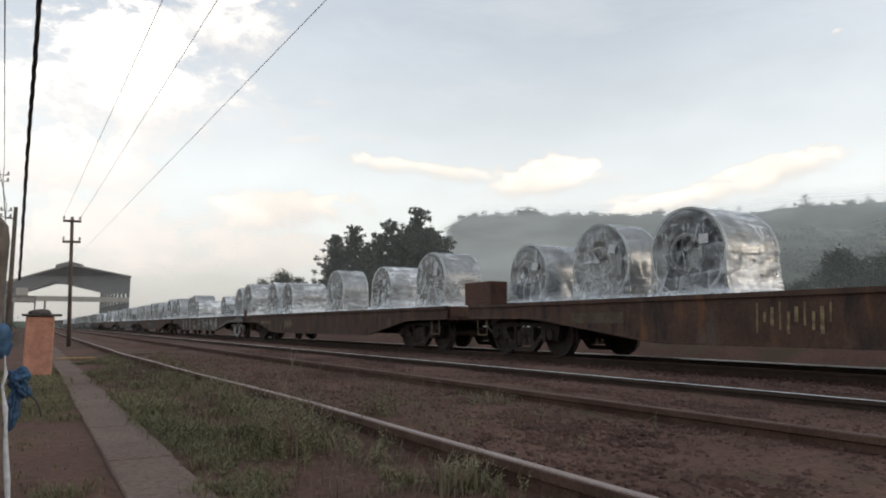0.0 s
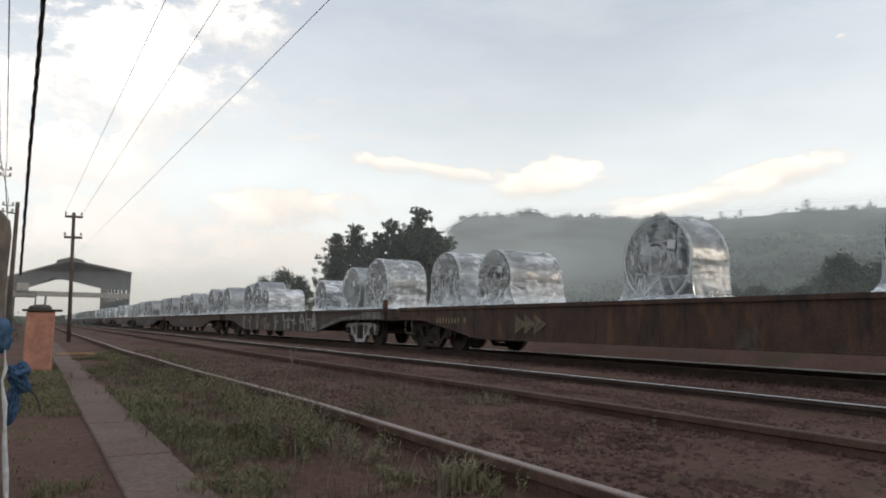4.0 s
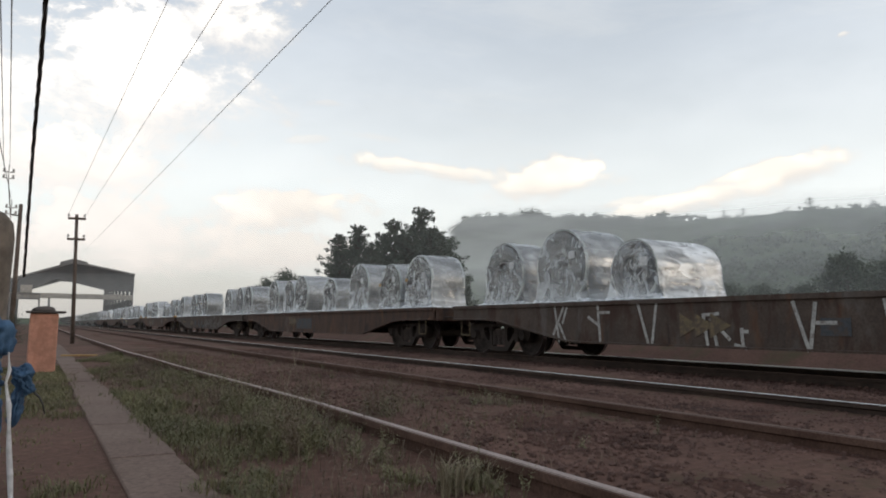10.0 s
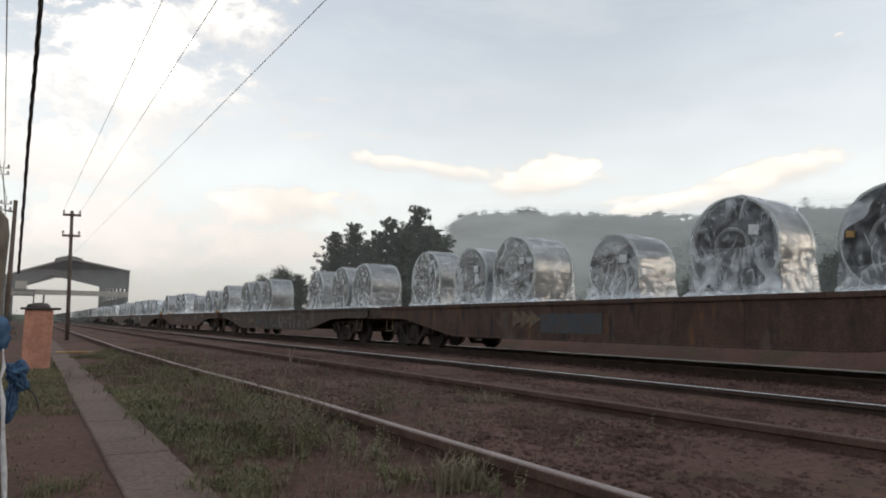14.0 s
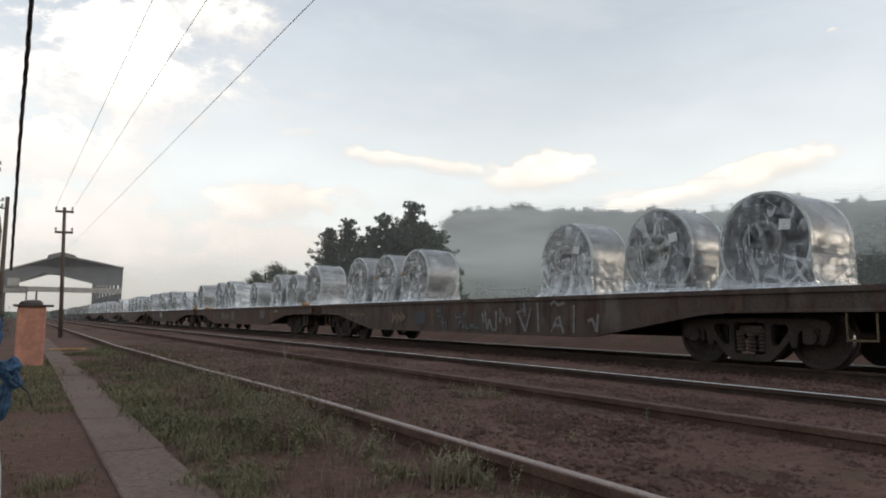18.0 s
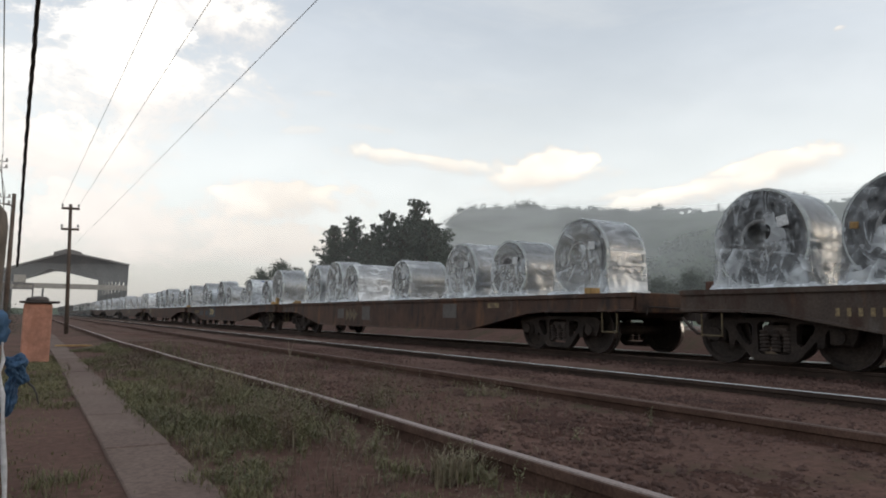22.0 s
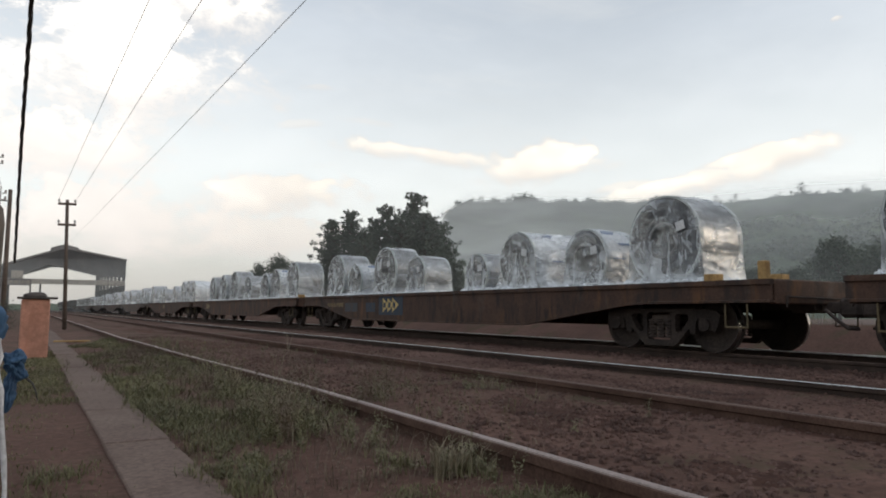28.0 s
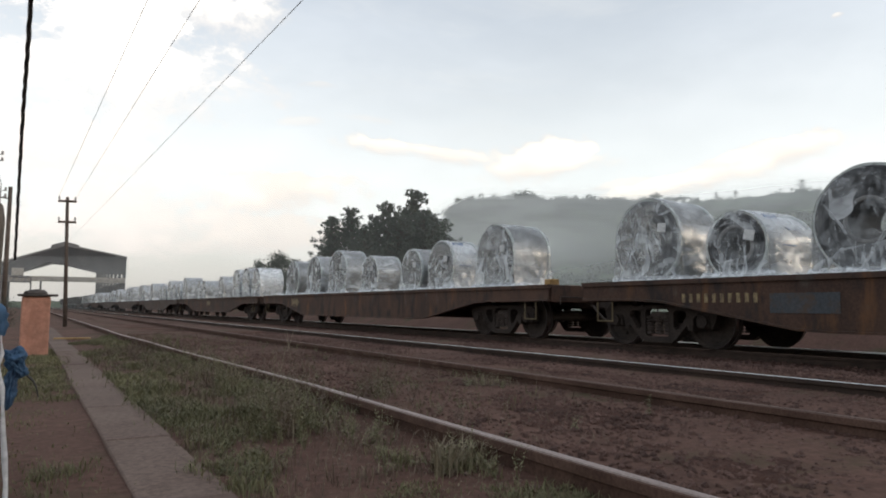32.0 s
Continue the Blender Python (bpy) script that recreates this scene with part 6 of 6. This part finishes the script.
def blades(rnd, spots, mat, name, label):
    """Bent grass blades; spots are (x, y, spread, count, height)."""
    v, f = [], []
    for x, y, sp, n, hgt in spots:
        for _ in range(n):
            px, py = x + rnd.gauss(0, sp), y + rnd.gauss(0, sp)
            pz = ground_z(px, py) - 0.01
            h = hgt * rnd.uniform(0.35, 1.15)
            a = rnd.uniform(0, 6.283)
            dx, dy = math.cos(a), math.sin(a)
            w = (0.0012 + 0.0018 * rnd.random()) * (1 + 0.05 * py)
            b = rnd.uniform(0.15, 1.0) * h
            k = len(v)
            v += [(px - dy * w, py + dx * w, pz), (px + dy * w, py - dx * w, pz), (px + dx * b * 0.35 - dy * w * 0.7, py + dy * b * 0.35 + dx * w * 0.7, pz + h * 0.6), (px + dx * b * 0.35 + dy * w * 0.7, py + dy * b * 0.35 - dx * w * 0.7, pz + h * 0.6), (px + dx * b, py + dy * b, pz + h * (1 - 0.25 * b / h))]
            f += [(k, k + 1, k + 3, k + 2), (k + 2, k + 3, k + 4)]
    return tagged(new(name, mesh_from(name, v, f, M[mat])), label, "weeds", kind="stuff")


rnd = random.Random(3)
spots = []
for i in range(3400):
    y = 1.6 + 14 * rnd.random() ** 1.4
    x = rnd.uniform(0.64, 1.56)
    thick = noise.noise((x * 2.2, y * 0.9, 1)) + 0.5 * noise.noise((x * 5.0, y * 2.6, 7))
    bare = 0.32 if y < 3.2 else 0.12 if y < 4.2 else 0.0 if y < 9 else 0.12
    if thick < bare + 0.2 * max(0.0, x - 1.1) + 0.04 * max(0.0, y - 9):
        continue
    tall = 0.07 + 0.11 * max(0, noise.noise((x * 1.2, y * 0.5, 4)) + 0.3)
    spots.append((x, y, 0.045, 24, tall * (0.75 if y > 4 else 0.5)))
for i in range(900):
    y = 5.4 + 6.2 * rnd.random()
    x = rnd.uniform(-0.55, 0.32)
    if noise.noise((x * 2.4, y * 0.8, 12)) > -0.28 + 0.25 * max(0.0, 6.4 - y):
        spots.append((x, y, 0.06, 20, 0.055))
for i in range(60):
    spots.append((rnd.uniform(-0.2, 0.27), 2.6 + 3 * rnd.random(), 0.05, 12, 0.035))
spots += [(0.12 + rnd.gauss(0, 0.05), 2.9 + rnd.gauss(0, 0.1), 0.04, 30, 0.06) for i in range(10)]
for i in range(70):
    spots.append((rnd.uniform(1.7, 3.3), 2.4 + 12 * rnd.random(), 0.06, 10, 0.09))
for x, y in ((0.76, 2.61), (0.68, 2.47), (0.82, 2.85), (0.64, 2.8), (0.76, 3.34), (0.78, 4.03), (1.27, 2.45), (1.44, 2.21)):
    spots += [(x + rnd.gauss(0, 0.04), y + rnd.gauss(0, 0.08), 0.03, 26, 0.075) for i in range(7)]
blades(rnd, spots, "grass", "grass", "dull green weeds and grass along the siding")
spots = [(rnd.uniform(0.7, 1.7), 2.6 + 12 * rnd.random() ** 1.3, 0.05, 3, 0.15) for i in range(70)]
spots += [(1.45, 4.2, 0.07, 50, 0.2), (1.35, 5.2, 0.07, 50, 0.24), (1.9, 6.0, 0.03, 14, 0.3), (2.4, 7.6, 0.01, 3, 0.35)]
spots += [(rnd.uniform(0.7, 1.55), 1.4 + 5 * rnd.random(), 0.06, 9, 0.018) for i in range(420)]
spots += [(1.63, 10.2, 0.02, 6, 0.3), (3.21, 9.49, 0.012, 4, 0.45), (2.15, 5.92, 0.012, 6, 0.30), (2.2, 5.98, 0.02, 4, 0.22), (1.32, 2.17, 0.03, 90, 0.17), (1.43, 2.2, 0.05, 70, 0.14), (1.09, 2.34, 0.015, 14, 0.07)]
spots += [(3.05 + rnd.gauss(0, 0.05), 4.4 + rnd.gauss(0, 0.1), 0.05, 14, 0.12) for i in range(5)]
blades(rnd, spots, "straw", "dry_grass", "dry straw-coloured grass stalks among the weeds")
spots = [(rnd.uniform(0.75, 3.2), 2.0 + 12 * rnd.random(), 0.07, 8, 0.09) for i in range(170)]
spots += [(rnd.uniform(0.68, 1.55), 2.2 + 9 * rnd.random(), 0.06, 14, rnd.uniform(0.03, 0.11)) for i in range(520)]
blades(rnd, spots, "weed", "dead_weeds", "brown dead weeds along the siding rail")


def weed_plants(rnd, spots, mat, name, label):
    """Leafy weeds: thin branching stems set with small leaves; spots are (x, y, height)."""
    v, f = [], []
    for x, y, h in spots:
        z = ground_z(x, y) - 0.01
        for k in range(rnd.randint(2, 5)):
            a, lean = rnd.uniform(0, 6.283), rnd.uniform(0.05, 0.55)
            hh = h * rnd.uniform(0.6, 1.1)
            tip = Vector((x + math.cos(a) * lean * hh, y + math.sin(a) * lean * hh, z + hh))
            root = Vector((x, y, z))
            n = len(v)
            w = 0.0012 + 0.0004 * y * 0.3
            v += [root + Vector((w, 0, 0)), root - Vector((w, 0, 0)), tip]
            f.append((n, n + 1, n + 2))
            for i in range(int(14 + 30 * h)):
                u = rnd.uniform(0.12, 1.0)
                b = rnd.uniform(0, 6.283)
                s = rnd.uniform(0.006, 0.015) * (1.25 - 0.6 * u)
                d = Vector((math.cos(b), math.sin(b), rnd.uniform(-0.2, 0.8))) * s
                c = Vector((-math.sin(b), math.cos(b), rnd.uniform(-0.3, 0.3))) * s * 0.35
                p = root.lerp(tip, u) + d * rnd.uniform(0.0, 1.6)
                n = len(v)
                v += [p, p + d * 0.6 + c, p + d * 1.3, p + d * 0.6 - c]
                f.append((n, n + 1, n + 2, n + 3))
    return tagged(new(name, mesh_from(name, v, f, M[mat])), label, "weeds", kind="stuff")


# soft clumps beside the path and along the rail, and tall wispy stands that lean over it
CLUMPS = ((1.12, 3.21, 0.30, 16), (1.09, 3.68, 0.26, 14), (1.30, 3.04, 0.16, 10), (1.33, 2.94, 0.18, 9), (1.17, 3.84, 0.26, 16), (1.25, 5.18, 0.26, 18), (1.38, 4.5, 0.24, 14),
          (2.04, 4.11, 0.34, 8), (1.45, 6.3, 0.25, 14), (1.52, 7.6, 0.24, 12), (1.78, 11.1, 0.34, 14), (2.94, 4.39, 0.12, 8), (1.27, 2.45, 0.14, 8), (1.46, 2.2, 0.16, 12),
          (0.66, 6.8, 0.10, 14), (0.66, 8.4, 0.10, 12), (0.70, 4.43, 0.10, 14), (0.72, 5.3, 0.10, 14), (0.84, 4.03, 0.12, 16), (0.80, 3.34, 0.09, 12), (0.72, 2.78, 0.07, 10), (0.84, 2.85, 0.08, 12), (0.76, 2.61, 0.07, 8))
spots = []
for x, y, h, n in CLUMPS:
    spots += [(x + rnd.gauss(0, 0.05 + 0.1 * h), y + rnd.gauss(0, 0.10 + 0.4 * h), h * rnd.uniform(0.45, 1.05)) for i in range(n)]
spots += [(rnd.gauss(1.30, 0.14), 3.2 + 6.5 * rnd.random(), rnd.uniform(0.10, 0.24)) for i in range(70)]
spots += [(rnd.uniform(0.70, 1.5), 3.0 + 7 * rnd.random(), rnd.uniform(0.04, 0.10)) for i in range(120)]
spots += [(rnd.uniform(1.7, 3.3), 2.2 + 9 * rnd.random(), rnd.uniform(0.05, 0.13)) for i in range(30)]
weed_plants(rnd, spots, "weed_green", "leafy_weeds", "dull green leafy weeds along the siding rail")
spots = [(rnd.gauss(1.5, 0.35), 2.4 + 8 * rnd.random(), rnd.uniform(0.08, 0.28)) for i in range(140)]
spots += [(x + rnd.gauss(0, 0.07), y + rnd.gauss(0, 0.15), h * rnd.uniform(0.7, 1.2)) for x, y, h in ((1.14, 3.3, 0.34), (1.2, 3.7, 0.3), (2.04, 4.11, 0.38), (1.3, 5.0, 0.3)) for i in range(9)]
weed_plants(rnd, spots, "weed", "withered_weeds", "brown withered weeds beside the siding rail")
spots = [(rnd.uniform(13, 45), rnd.uniform(0, 70), 0.3, 14, 0.35) for i in range(900)]
blades(rnd, spots, "grass", "field_grass", "rough grass of the field beyond the train")


def stones(rnd, n, area, lo, hi, top):
    v, f = [], []
    bm = bmesh.new()
    bmesh.ops.create_icosphere(bm, subdivisions=1, radius=1)
    bm.verts.index_update()
    co = [q.co.copy() for q in bm.verts]
    fc = [tuple(x.index for x in q.verts) for q in bm.faces]
    bm.free()
    for i in range(n):
        x, y = area(rnd)
        s = rnd.uniform(lo, hi)
        q = Euler((rnd.random() * 6, rnd.random() * 6, rnd.random() * 6)).to_matrix()
        sc = Vector((1, rnd.uniform(0.6, 1), rnd.uniform(0.5, 0.9)))
        k = len(v)
        for c in co:
            p = q @ Vector((c.x * sc.x, c.y * sc.y, c.z * sc.z)) * (s * rnd.uniform(0.8, 1.1))
            v.append((x + p.x, y + p.y, top(x, y) + p.z))
        f += [tuple(a + k for a in t) for t in fc]
    return v, f


rnd = random.Random(8)
v, f = stones(rnd, 30000, lambda r: (r.uniform(1.72, 6.6), 0.6 + 15 * r.random() ** 1.5), 0.008, 0.026, lambda x, y: -0.088)
tagged(new("ballast_stones", mesh_from("ballast_stones", v, f, M["stone"])), "loose rust-brown ballast stones between the tracks", "ballast", kind="stuff")
v, f = stones(rnd, 6000, lambda r: (r.uniform(6.4, 9.0), 3.5 + 16 * r.random() ** 1.3), 0.016, 0.045, lambda x, y: LOW - 0.126 if x > 7.3 else ground_z(x, y))
tagged(new("ballast_stones", mesh_from("ballast_stones", v, f, M["stone"])), "loose ballast stones beside the loaded track", "ballast", kind="stuff")
v, f = stones(rnd, 500, lambda r: (r.uniform(0.66, 1.6), 1.4 + 8 * r.random()), 0.004, 0.012, lambda x, y: ground_z(x, y))
tagged(new("pebbles", mesh_from("pebbles", v, f, M["concrete"])), "scattered pebbles in the weeds", "stones", kind="stuff")

# sleepers, last
SLEEPER = finish(boxed(-1.3, 1.3, -0.11, 0.11, -0.2, 0.0, 0.015), "sleeper", M["sleeper"])
beds = [o for o in scene.objects if o.name.startswith("ballast_bed")]
for bed_ob, cx, top in zip(beds, (BED_X, TRAIN_X), (-0.094, LOW - 0.132)):
    for i in range(70):
        part("sleeper", SLEEPER, None, bed_ob, at=pose(cx + random.uniform(-0.02, 0.02), -2.0 + 0.62 * i, top + random.uniform(-0.012, 0.004), 0, 0, random.uniform(-0.6, 0.6)))


# ---- what moves ----
def motions():
    for ob, q, x, z in moving:
        turn = ob.matrix_basis.to_euler()
        rz = math.degrees(turn.z)
        walk(ob, [(t, pose(x, q - travelled(t), z, 0, 0, rz)) for t in RUN])
    step = 0.16
    count = int(round(32 / step))
    for ws, y in turning:
        walk(ws, [(i * step, pose(0, y, 0.42, math.degrees(travelled(i * step) / 0.42), 0, 0)) for i in range(count + 1)])


motions()
